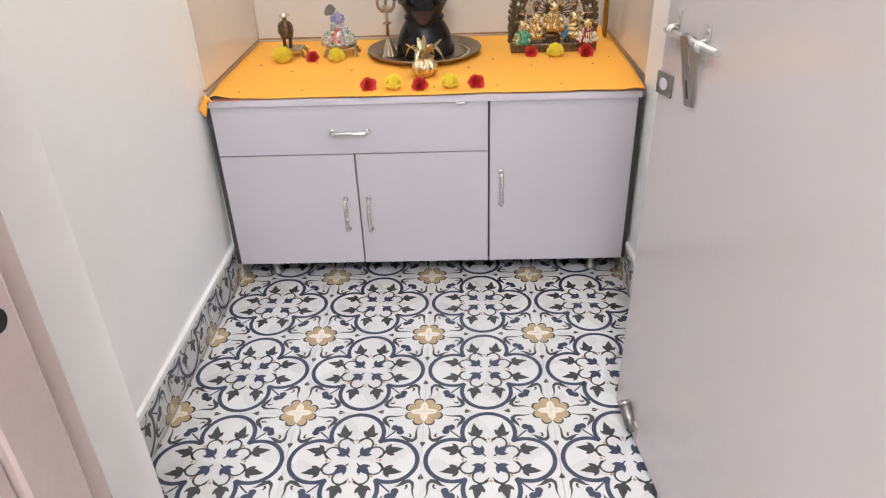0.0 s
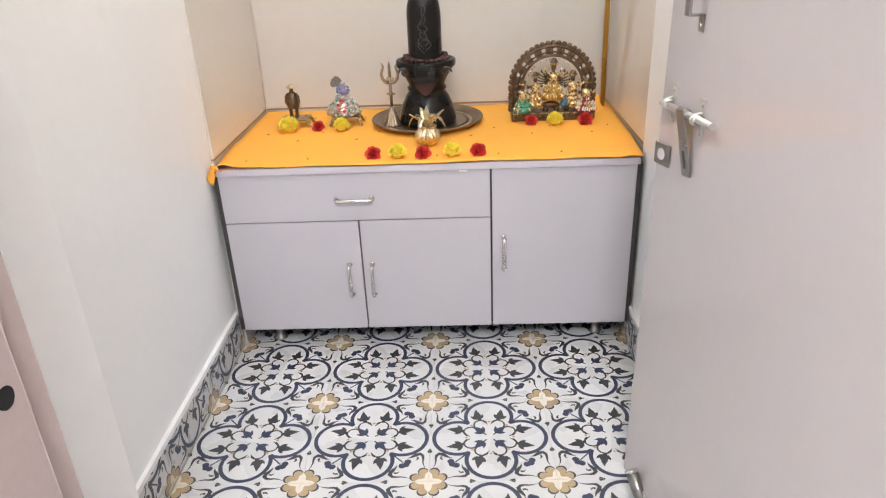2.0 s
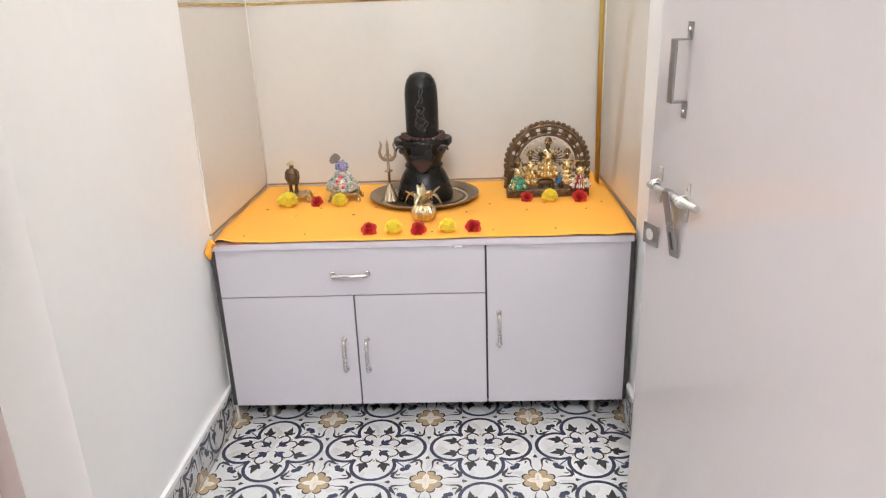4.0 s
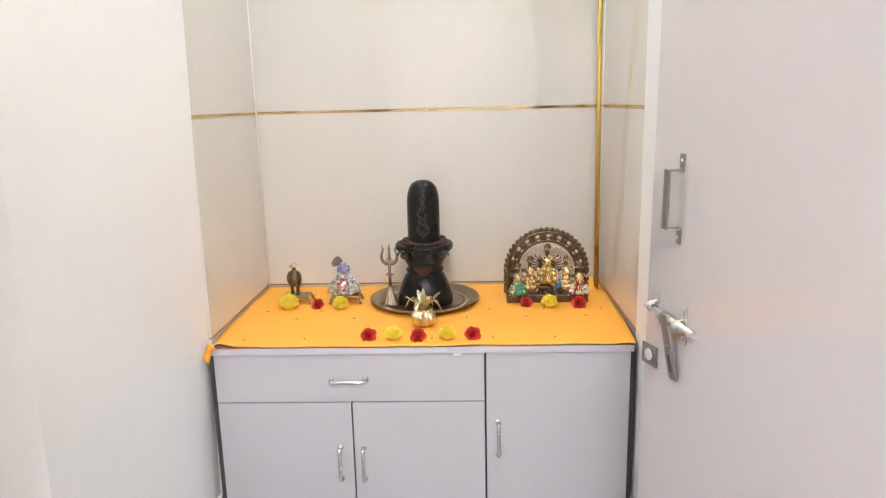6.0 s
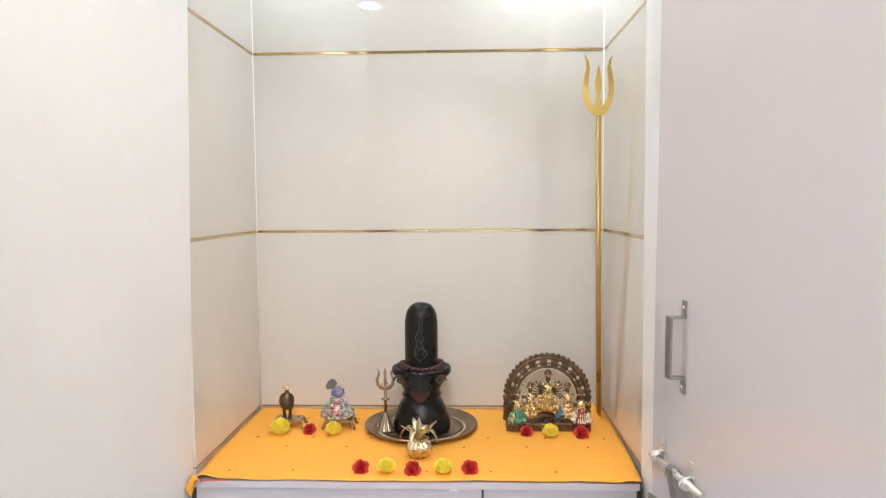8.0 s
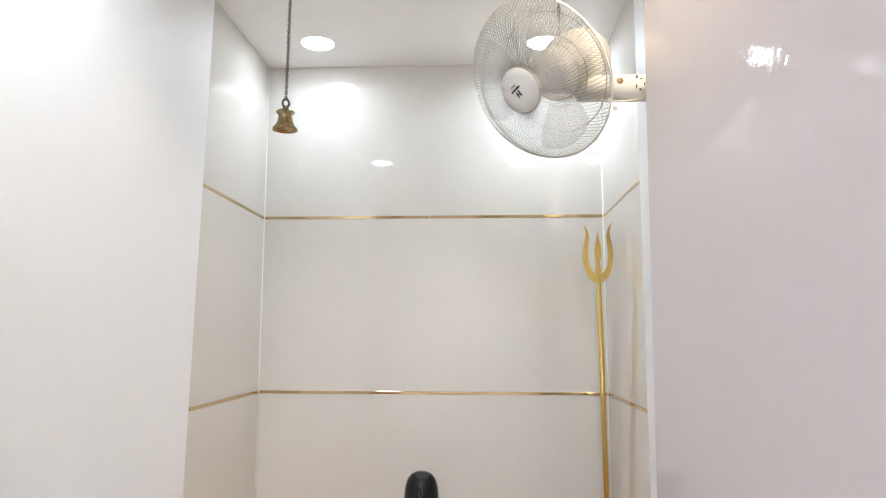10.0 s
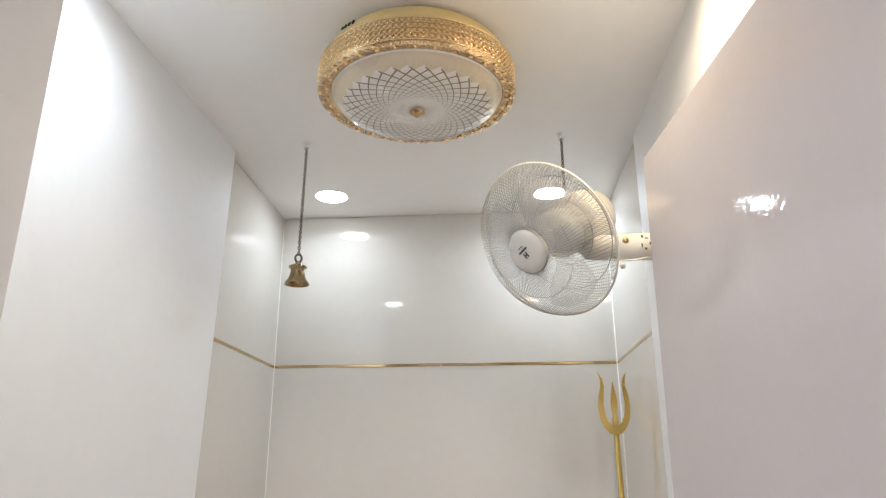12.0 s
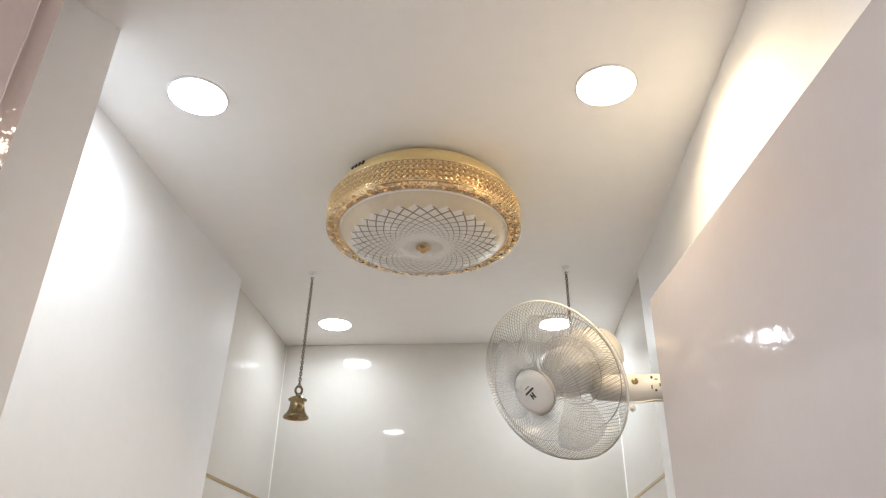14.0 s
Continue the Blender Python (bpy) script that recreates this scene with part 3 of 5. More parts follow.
for k in range(N):
    a0, a1 = 2 * math.pi * k / N, 2 * math.pi * (k + 1) / N
    for row in range(ROWS):
        z0 = -0.066 - HB * row
        for b0, b1 in ((a0, a1), (a1, a0)):
            pts = []
            for i in range(3):
                f = i / 2
                ang = b0 + (b1 - b0) * f
                rr = R0 + 0.0012 * math.sin(math.pi * f)
                pts.append((rr * math.cos(ang), rr * math.sin(ang), z0 - HB * f))
            tube(bm, pts, 0.0012, 5)
        am = (a0 + a1) / 2
        for dz in (0.0, HB / 2 - 0.001):
            ball(bm, ((R0 - 0.001) * math.cos(am), (R0 - 0.001) * math.sin(am), z0 - (0.2 if dz else 0.8) * HB), 0.0017, 5)
for z in (-0.065, -0.114):
    tube(bm, [(R0 * math.cos(2 * math.pi * k / 96), R0 * math.sin(2 * math.pi * k / 96), z) for k in range(96)], 0.0011, 6, closed=True)
part("lattice_band", bm, M_LAMPGOLD, lamp, "pierced gold lattice band with small beads")
part("rim", lathe(bmesh.new(), [(0.206, -0.113), (0.2150, -0.1155), (0.2180, -0.117), (0.186, -0.117), (0.184, -0.110), (0.2, -0.110)], 72), M_LAMPGOLD, lamp)
prism = facet = None
for row, (n, rad, size) in enumerate(((104, 0.2105, 0.60), (96, 0.1970, 0.62))):
    for k in range(n):
        a = 2 * math.pi * (k + 0.5 * row) / n
        if prism is None:
            prism = part("crystal", lathe(bmesh.new(), [(0.0001, -0.0062), (0.0062, -0.0045), (0.0098, -0.0005), (0.0090, 0.003)], 7, smooth=False), M_CRYSTAL, lamp)
            c = prism
        else:
            c = new("crystal", prism.data)
            c.parent = lamp
        if k % 3 == 1:
            if facet is None:
                facet = prism.data.copy()
                facet.materials[0] = M_FACET
            c.data = facet
        c.matrix_basis = pose(rad * math.cos(a), rad * math.sin(a), -0.1185, random.uniform(-15, 15), random.uniform(-15, 15), math.degrees(a)) @ Matrix.Scale(size, 4)
RD, HD = 0.189, 0.034


def dome_z(r):
    return -0.117 - HD * (1 - (r / RD) ** 7)


dome = part("dome", lathe(bmesh.new(), [(RD * i / 24 if i else 0.0001, dome_z(RD * i / 24)) for i in range(24, -1, -1)], 80), M_FROST, lamp)
bm = bmesh.new()
NL = 31
RI, RO = 0.062, 0.162
for k in range(NL):
    for sgn in (1, -1):
        last = None
        for i in range(19):
            f = i / 18
            r = RI + (RO - RI) * f
            a = 2 * math.pi * k / NL + sgn * 1.15 * (math.log(r / RI) / math.log(RO / RI))
            p = Vector((r * math.cos(a), r * math.sin(a), dome_z(r) - 0.0006))
            t = Vector((-math.sin(a), math.cos(a), 0)) * (0.0003 + 0.0024 * f)
            pair = (bm.verts.new(p - t), bm.verts.new(p + t))
            if last:
                bm.faces.new((last[0], last[1], pair[1], pair[0]))
            last = pair
part("lattice_print", bm, M_LATT, dome, "grey-gold lattice printed on the glass")
bm = bmesh.new()
for k in range(NL):          # plain margin with a notched inner edge
    a = 2 * math.pi * k / NL + 1.15
    d = math.pi / NL
    for s in (-1, 1):
        for i in range(5):
            q = []
            for f, (r0, t) in ((i / 5, (RO - 0.006, a)), (i / 5, (RO + 0.004, a + s * d)), ((i + 1) / 5, (RO + 0.004, a + s * d)), ((i + 1) / 5, (RO - 0.006, a))):
                r = r0 + (0.1868 - r0) * f
                q.append(bm.verts.new((r * math.cos(t), r * math.sin(t), dome_z(r) - 0.0010)))
            bm.faces.new(q)
part("dome_margin", bm, M_MARGIN, dome, "champagne margin round the glass")
bm = bmesh.new()
for k in range(40):
    a = 2 * math.pi * k / 40
    tube(bm, [(0.017 * math.cos(a), 0.017 * math.sin(a), dome_z(0.017) - 0.0003), (0.046 * math.cos(a), 0.046 * math.sin(a), dome_z(0.046) - 0.0003)], [0.0022, 0.0012], 5)
tagged(part("sunburst_relief", bm, M_FROST, dome), kind="stuff")
part("finial", lathe(bmesh.new(), [(0.0001, -0.166), (0.004, -0.1645), (0.0055, -0.161), (0.004, -0.158), (0.011, -0.156), (0.0155, -0.152), (0.013, -0.149)], 24, lobes=12, depth=0.12), M_AMBER, lamp, "gold finial")

# ---- hanging bells ----


def hanging_bell(x, y, drop, label, lean=0.0):
    b = thing("hanging_bell", label, "bell", (x, y, ZC), group="bells on chains")
    bm = lathe(bmesh.new(), [(0.0115, 0), (0.0115, -0.002), (0.003, -0.0035), (0.003, -0.006)], 16)
    tube(bm, [(0.008 * math.cos(radians(t)), 0, -0.014 + 0.008 * math.sin(radians(t))) for t in range(90, 400, 30)], 0.0015, 6)
    part("hook", bm, M_TRIM, b, "white ceiling hook")
    bm = bmesh.new()
    z, k = -0.020, 0
    while z > -drop:
        m = Matrix.Rotation(radians(90 * (k % 2) + 20), 3, "Z")
        link = [m @ Vector((0.0034 * math.cos(2 * math.pi * i / 10), 0, 0.0054 * math.sin(2 * math.pi * i / 10))) + Vector((lean * z, 0, z)) for i in range(10)]
        tube(bm, link, 0.0014, 5, closed=True)
        z -= 0.0078
        k += 1
    part("chain", bm, M_CHAIN, b, "thin dark steel chain")
    at = (lean * z, 0, z)
    bm = tube(bmesh.new(), [(at[0] + 0.0078 * math.cos(2 * math.pi * i / 16), 0.004 * math.cos(2 * math.pi * i / 16), z - 0.006 + 0.011 * math.sin(2 * math.pi * i / 16)) for i in range(16)], 0.0032, 8, closed=True)
    part("loop", bm, M_CHAIN, b)
    prof = [(0.0001, -0.014), (0.006, -0.015), (0.008, -0.020), (0.006, -0.024), (0.018, -0.028), (0.021, -0.032), (0.0262, -0.0335), (0.0262, -0.0365), (0.0195, -0.038),
            (0.020, -0.052), (0.0225, -0.066), (0.027, -0.077), (0.0345, -0.087), (0.0355, -0.092), (0.033, -0.092), (0.025, -0.080), (0.0185, -0.066), (0.0175, -0.045), (0.0001, -0.040)]
    prof = [(0.94 * r, -0.014 + 0.84 * (q + 0.014)) for r, q in prof]
    body = part("bell_body", lathe(bmesh.new(), prof, 36, at=at), M_BELL, b, "aged brass bell")
    bm = tube(bmesh.new(), [(at[0], 0, z - 0.04), (at[0], 0, z - 0.070)], 0.0018, 6)
    ball(bm, (at[0], 0, z - 0.072), 0.006, 10)
    part("clapper", bm, M_BRASS, body)
    return b


hanging_bell(-0.337, 2.118, 0.339, "aged brass bell hanging on a dark chain", 0.012)

# ---- wall fan ----
fan = thing("wall_fan", "ivory wall-mounted fan with round wire grille, at rest", "fan")
FC = Vector((0.2915, 1.7120, 1.8999))
FN = Vector((-0.6385, -0.5673, -0.5202)).normalized()
FU = FN.cross(Vector((0, 0, 1))).normalized()
FV = FU.cross(FN)
FM = Matrix((( FU.x, FV.x, FN.x, FC.x), (FU.y, FV.y, FN.y, FC.y), (FU.z, FV.z, FN.z, FC.z), (0, 0, 0, 1)))
FR = 0.164


def fan_part(name, bm, m, label="", parent=None):
    bm.transform(FM)
    return part(name, bm, m, parent or fan, label)


def bow(f, depth, full=2.6):
    """Height of the grille over its rim's plane at share f of the radius."""
    return depth * (1 - f ** full) ** 0.8


bm = bmesh.new()
for k in range(124):
    a = 2 * math.pi * k / 124
    pts = []
    for i in range(10):
        f = 1 - 0.72 * (1 - i / 9) ** 1.8
        t = a + 0.28 * (1 - f)
        pts.append((FR * f * math.cos(t), FR * f * math.sin(t), bow(f, 0.062, 4.5)))
    tube(bm, pts, 0.00075, 4)
for f in (0.62,):
    tube(bm, [(FR * f * math.cos(2 * math.pi * k / 60), FR * f * math.sin(2 * math.pi * k / 60), bow(f, 0.062, 4.5) - 0.001) for k in range(60)], 0.0008, 5, closed=True)
fan_part("front_grille", bm, M_WIRE, "fine wire front grille")
bm = bmesh.new()
for k in range(124):
    a = 2 * math.pi * k / 124
    pts = []
    for i in range(10):
        f = 1 - 0.75 * (1 - i / 9) ** 1.8
        t = a - 0.5 * (1 - f)
        pts.append((FR * f * math.cos(t), FR * f * math.sin(t), -0.004 - bow(f, 0.060, 5.0)))
    tube(bm, pts, 0.0006, 4)
for f in (0.45, 0.76):
    tube(bm, [(FR * f * math.cos(2 * math.pi * k / 60), FR * f * math.sin(2 * math.pi * k / 60), -0.003 - bow(f, 0.060, 5.0)) for k in range(60)], 0.0011, 5, closed=True)
fan_part("rear_grille", bm, M_WIRE, "fine wire rear grille")
bm = tube(bmesh.new(), [(FR * math.cos(2 * math.pi * k / 72), FR * math.sin(2 * math.pi * k / 72), -0.003) for k in range(72)], 0.0024, 8, closed=True)
fan_part("grille_rim", bm, M_IVORY)
bm = lathe(bmesh.new(), [(0.0001, 0.071), (0.030, 0.070), (0.042, 0.067), (0.047, 0.060), (0.046, 0.054), (0.0001, 0.054)], 40)
cap = fan_part("badge_cap", bm, M_BADGE, "round ivory grille badge with dark print")
bm = bmesh.new()
rot = Matrix.Rotation(radians(-20), 4, "Z") @ Matrix.Diagonal((0.8, 0.85, 1.0, 1.0))
for x, y, w, h in ((-0.0045, -0.006, 0.0018, 0.007), (0.0045, -0.006, 0.0018, 0.007), (0.0, -0.006, 0.006, 0.0018), (0.0, 0.007, 0.016, 0.0022), (0.0, 0.016, 0.008, 0.0009)):
    box(bm, (x - w, y - h, 0.0695), (x + w, y + h, 0.0718), 0, m=rot)
bm.transform(FM)
part("badge_print", bm, M_LOGO, cap)
hub = fan_part("blade_hub", lathe(bmesh.new(), [(0.0001, 0.036), (0.014, 0.034), (0.021, 0.026), (0.023, -0.008), (0.0001, -0.008)], 28), M_BLADE)
for k in range(3):
    bm = bmesh.new()
    grid = []
    for i in range(9):
        f = i / 8
        r = 0.028 + 0.116 * f
        w = radians(20 + 44 * math.sin(math.pi * min(f * 0.62 + 0.12, 1)))
        row = []
        for j in range(7):
            g = j / 6 - 0.5
            a = 2 * math.pi * k / 3 + radians(130) + w * g * 1.3 + 0.35 * (f - 0.5)
            row.append((r * math.cos(a), r * math.sin(a), 0.012 - 0.046 * g * (1 - 0.4 * f) - 0.01 * g * g))
        grid.append(row)
    for off in (0, 0.0022):
        vs = [[bm.verts.new((x, y, z + off)) for x, y, z in row] for row in grid]
        for i in range(8):
            for j in range(6):
                f = bm.faces.new((vs[i][j], vs[i][j + 1], vs[i + 1][j + 1], vs[i + 1][j]))
                f.smooth = True
    fan_part("blade", bm, M_BLADE, "clear plastic blade")
motor = fan_part("motor_front", lathe(bmesh.new(), [(0.0001, -0.030), (0.046, -0.032), (0.053, -0.040), (0.053, -0.092), (0.0001, -0.092)], 32, lobes=24, depth=0.012), M_MOTOR, "ribbed grey motor housing")
bm = lathe(bmesh.new(), [(0.0001, -0.0925), (0.052, -0.0935), (0.064, -0.103), (0.066, -0.150), (0.056, -0.184), (0.03, -0.202), (0.0001, -0.204)], 32)
fan_part("motor_cover", bm, M_IVORY, "ivory plastic motor cover")
neck_a = FC - FN * 0.140
neck_b = Vector((0.445, 1.740, 1.892))
bm = tube(bmesh.new(), [neck_a + Vector((0, 0, -0.03)), neck_a + Vector((0.02, 0.01, -0.06)), neck_b + Vector((-0.03, 0, 0)), neck_b], [0.028, 0.030, 0.027, 0.026], 16)
part("neck", bm, M_IVORY, fan)
bm = tube(bmesh.new(), [neck_b + Vector((-0.012, 0, 0)), neck_b + Vector((XPE - 0.014 - neck_b.x, 0, 0))], 0.0280, 24)
arm = part("wall_arm", bm, M_IVORY, fan, "ivory mounting arm with small print")
bm = lathe(bmesh.new(), [(0.05, 0), (0.05, 0.008), (0.034, 0.016), (0.0001, 0.016)], 28, m=Matrix.Rotation(radians(-90), 4, "Y"), at=(XPE, neck_b.y, neck_b.z))
part("wall_plate", bm, M_IVORY, fan)
bm = ball(bmesh.new(), neck_b + Vector((0.008, -0.0275, 0.006)), (0.007, 0.003, 0.007), 12)
part("pivot_screw", bm, M_BRASS, arm)
bm = bmesh.new()
for dx, dz, w, h in ((0.042, 0.014, 0.002, 0.003), (0.050, 0.010, 0.003, 0.001), (0.040, -0.006, 0.0012, 0.004), (0.056, -0.002, 0.001, 0.003), (0.048, -0.012, 0.002, 0.002)):
    c = neck_b + Vector((dx, -math.sqrt(0.0283 ** 2 - dz ** 2), dz))
    box(bm, c - Vector((w, 0.0008, h)), c + Vector((w, 0.0004, h)), 0)
part("arm_print", bm, M_LOGO, arm)
cord0 = neck_b + Vector((0.0, -0.01, -0.026))
bm = tube(bmesh.new(), [cord0, cord0 + Vector((0.001, 0, -0.012))], 0.001, 5)
ball(bm, cord0 + Vector((0.001, 0, -0.017)), (0.006, 0.006, 0.007), 10)
part("pull_knob", bm, M_IVORY, fan)
bm = bmesh.new()
cable = [neck_b + Vector((-0.03, -0.02, -0.03)), neck_b + Vector((-0.01, -0.024, -0.036)), neck_b + Vector((0.02, -0.02, -0.034)), neck_b + Vector((0.05, -0.012, -0.027)), neck_b + Vector((0.09, -0.006, -0.028))]
part("cable", tube(bm, cable, 0.0018, 6), M_IVORY, fan)

hanging_bell(0.384, 2.118, 0.255, "aged brass bell hanging on a chain behind the fan", 0.0)

# ---- leaning trident ----
trident = thing("trident", "tall gold trident leaning in the niche corner", "trident", (0.569, 2.630, 0.588))
top = Vector((0.540, 2.520, 1.556)) - Vector((0.569, 2.630, 0.588))
part("rod", tube(bmesh.new(), [(0, 0, 0.002), top], 0.0078, 14), M_TRID, trident)


def side_prong(s):
    out = [(0.0, 0.0), (0.018, 0.006), (0.033, 0.024), (0.044, 0.052), (0.0475, 0.085), (0.044, 0.118), (0.037, 0.145), (0.037, 0.165), (0.045, 0.192)]
    inn = [(0.030, 0.168), (0.026, 0.146), (0.029, 0.118), (0.031, 0.088), (0.028, 0.060), (0.020, 0.040), (0.009, 0.030), (0.0, 0.028)]
    return [(s * x, y) for x, y in out + inn]


def middle_prong():
    half = [(0.004, 0.02), (0.010, 0.040), (0.005, 0.062), (0.0095, 0.085), (0.010, 0.105), (0.005, 0.135), (0.0, 0.160)]
    return half + [(-x, y) for x, y in half[-2::-1]]


hm = Matrix.Translation(top + Vector((0, 0.002, -0.004))) @ Matrix.Rotation(radians(-4), 4, "Z") @ Matrix.Rotation(radians(90), 4, "X") @ Matrix.Diagonal((1.0, 1.0, 1.0, 1.0))
for name, outline in (("prong", side_prong(1)), ("prong", side_prong(-1)[::-1]), ("middle_prong", middle_prong())):
    bm = plate2d(bmesh.new(), outline, 0.004 if name == "prong" else 0.005, hm)
    part(name, bm, M_TRID, trident)

# ---- cabinet ----
YF = 2.108
cab = thing("cabinet", "low lavender-grey laminate cabinet with a drawer and three doors", "cabinet", (0, YF, 0))
bm = bmesh.new()
# sides widened so the dark board also paints the wall gaps' shade
box(bm, (-0.5815, 0.006, 0.071), (-0.5675, 0.600, 0.562), 0.0008)
box(bm, (0.5675, 0.006, 0.071), (0.5815, 0.600, 0.562), 0.0008)
box(bm, (-0.567, 0.022, 0.071), (0.567, 0.600, 0.087), 0.0008)
box(bm, (-0.567, 0.585, 0.0875), (0.567, 0.600, 0.562), 0.0008)
box(bm, (-0.567, 0.022, 0.0875), (0.567, 0.030, 0.5618), 0.0005)
part("body", bm, M_DARK, cab, "dark board carcass, its wide sides standing for gap shade")
# feet take the darker zinc in place of the shade under the cabinet
for x in (-0.485, 0.495):
    for y in (0.075, 0.54):
        part("foot", lathe(bmesh.new(), [(0.021, 0), (0.021, 0.008), (0.014, 0.012), (0.014, 0.062), (0.021, 0.0705)], 20, at=(x, y, 0)), M_ZINC, cab, "steel cabinet foot")


def front(name, x0, x1, z0, z1):
    return part(name, box(bmesh.new(), (x0, 0.0, z0), (x1, 0.0185, z1), 0.0012), M_LAM, cab)


def bar_handle(parent, x, z, upright):
    h = 0.048
    pts = [(-h, 0, 0), (-h, -0.010, 0), (-h + 0.001, -0.016, 0), (-h + 0.004, -0.0195, 0), (-h + 0.009, -0.021, 0),
           (h - 0.009, -0.021, 0), (h - 0.004, -0.0195, 0), (h - 0.001, -0.016, 0), (h, -0.010, 0), (h, 0, 0)]
    bm = tube(bmesh.new(), pts, 0.0056, 12)
    for s in (-h, h):
        lathe(bm, [(0.0085, -0.0005), (0.0085, 0.002), (0.006, 0.004), (0.005, 0.004)], 14, m=Matrix.Rotation(radians(90), 4, "X"), at=(s, 0, 0))
    bm.transform(Matrix.Translation((x, 0, z)) @ (Matrix.Rotation(radians(90), 4, "Y") if upright else Matrix.Identity(4)))
    part("handle", bm, M_CHROME, parent, "satin chrome bar handle")


dr = front("drawer", -0.567, 0.1735, 0.4215, 0.5615)
bar_handle(dr, -0.199, 0.486, False)
d1 = front("cabinet_door", -0.567, -0.1955, 0.0725, 0.4185)
bar_handle(d1, -0.231, 0.238, True)
d2 = front("cabinet_door", -0.1915, 0.1735, 0.0725, 0.4185)
bar_handle(d2, -0.166, 0.236, True)
d3 = front("cabinet_door", 0.1785, 0.567, 0.0725, 0.5615)
bar_handle(d3, 0.211, 0.310, True)
part("bumper", box(bmesh.new(), (0.090, -0.006, 0.5560), (0.113, 0.0, 0.5612), 0.0012), M_TRIM, cab, "small white plastic catch")

worktop = thing("worktop", "pale laminate worktop along the niche", "worktop", (0, 0, 0))
slab = [(-0.577, 2.101), (0.5735, 2.101), (0.5765, 2.20), (0.5895, YN - 0.002), (-0.577, YN - 0.002)]
part("slab", plate2d(bmesh.new(), slab, 0.0175, Matrix.Translation((0, 0, 0.5625))), M_EDGE, worktop)

# ---- cloth ----
ZT = 0.5865
cloth = thing("altar_cloth", "bright orange cotton cloth with small dark specks on the worktop", "cloth", (0, 0, 0))
bm = bmesh.new()
NX, NY = 90, 48
vs = {}
for i in range(NX + 1):
    for j in range(NY + 1):
        u, v = i / NX, j / NY
        x = -0.585 + 1.160 * u + (0.004 * min(1.0, v * 6) + 0.003 * abs(math.sin(v * 9))) * (1 - u) + (0.017 * math.sqrt(v) + 0.006 * min(1.0, 3 * v)) * u
        y0 = 2.099 + 0.004 * math.sin(u * 11) + 0.003 * math.sin(u * 31)
        y = y0 + (2.7225 - y0) * v
        z = 0.5845 + 0.0010 * noise.noise((x * 26, y * 5, 9.1)) + 0.0014 * noise.noise((x * 9, y * 9, 1.3)) + 0.0006 * noise.noise((x * 40, y * 40, 5))
        z += 0.0012 * max(0, math.sin(u * 23 + 2 * v)) * max(0, 1 - v * 4)
        over = max(0.0, -0.567 - x)                     # droops past the cabinet's side
        near = max(0.0, 1 - v * 5)
        if over > 0:
            z -= over * 2.2 * near
        z += 0.010 * near * math.exp(-((x + 0.545) / 0.022) ** 2)
        z += 0.045 * math.exp(-((x - 0.553) / 0.016) ** 2 - ((y - 2.66) / 0.045) ** 2)
        z += 0.006 * math.exp(-((x - 0.553) / 0.03) ** 2) * near
        vs[i, j] = bm.verts.new((x, y, z))
for i in range(NX):
    for j in range(NY):
        f = bm.faces.new((vs[i, j], vs[i + 1, j], vs[i + 1, j + 1], vs[i, j + 1]))
        f.smooth = True
sheet = part("sheet", bm, M_CLOTH, cloth)
sol = sheet.modifiers.new("thick", "SOLIDIFY")
sol.thickness, sol.offset = 0.0014, 1
bm = bmesh.new()
for i in range(13):
    for j in range(5):
        x, y = -0.50 + 0.0875 * i + 0.02 * (j % 2) + random.uniform(-0.006, 0.006), 2.16 + 0.13 * j + 0.055 * (i % 2) + random.uniform(-0.004, 0.004)
        if (i + j) % 2 or y > 2.66:
            continue
        a = random.uniform(-0.5, 0.5)
        ball(bm, (x, y, 0.5868), (0.0062, 0.0024, 0.0007), 6, m=Matrix.Rotation(a + 1.2, 3, "Z"))
tagged(part("specks", bm, M_SPECK, cloth), kind="stuff")
bm = bmesh.new()
prev = None
for k in range(15):                                  # rolled corner that hangs over the edge
    f = k / 14
    p = Vector((-0.552 - 0.032 * f ** 0.8, 2.094 + 0.004 * f, 0.585 + 0.010 * math.sin(math.pi * min(f * 1.4, 1)) - 0.036 * f ** 1.8))
    w = Vector((0.010 + 0.006 * f, -0.006 * math.sin(3 * f), -0.012 - 0.010 * f))
    q = [bm.verts.new(p + w * (s - 0.5) + Vector((0, -0.004 * math.sin(math.pi * s), 0))) for s in (0, 0.25, 0.5, 0.75, 1)]
    if prev:
        for m in range(4):
            g = bm.faces.new((prev[m], prev[m + 1], q[m + 1], q[m]))
            g.smooth, g.material_index = True, 1 if m == 3 and k % 2 and k < 8 else 0
    prev = q
fold = part("rolled_corner", bm, [M_CLOTH, M_CLOTHB], cloth)
sol = fold.modifiers.new("thick", "SOLIDIFY")
sol.thickness = 0.0014
bm = bmesh.new()
for k in range(9):
    box(bm, (-0.552 + 0.0085 * k, 2.0945, 0.5822), (-0.5465 + 0.0085 * k, 2.0962, 0.5850), 0.0003)
part("border_print", bm, M_CLOTHB, cloth, "dark red printed border")

# ---- tray, stone sculpture and what stands round it ----
TC = Vector((-0.008, 2.512, 0.5875))
tray = thing("round_tray", "large round antique-brass tray with a raised rim", "tray", TC)
prof = [(0.0001, 0.0), (0.150, 0.0), (0.160, 0.003), (0.170, 0.013), (0.176, 0.016), (0.1765, 0.0175), (0.172, 0.0178), (0.163, 0.010), (0.152, 0.0045), (0.122, 0.0035), (0.0001, 0.0035)]
part("dish", lathe(bmesh.new(), prof, 96), M_TRAY, tray)
bm = bmesh.new()
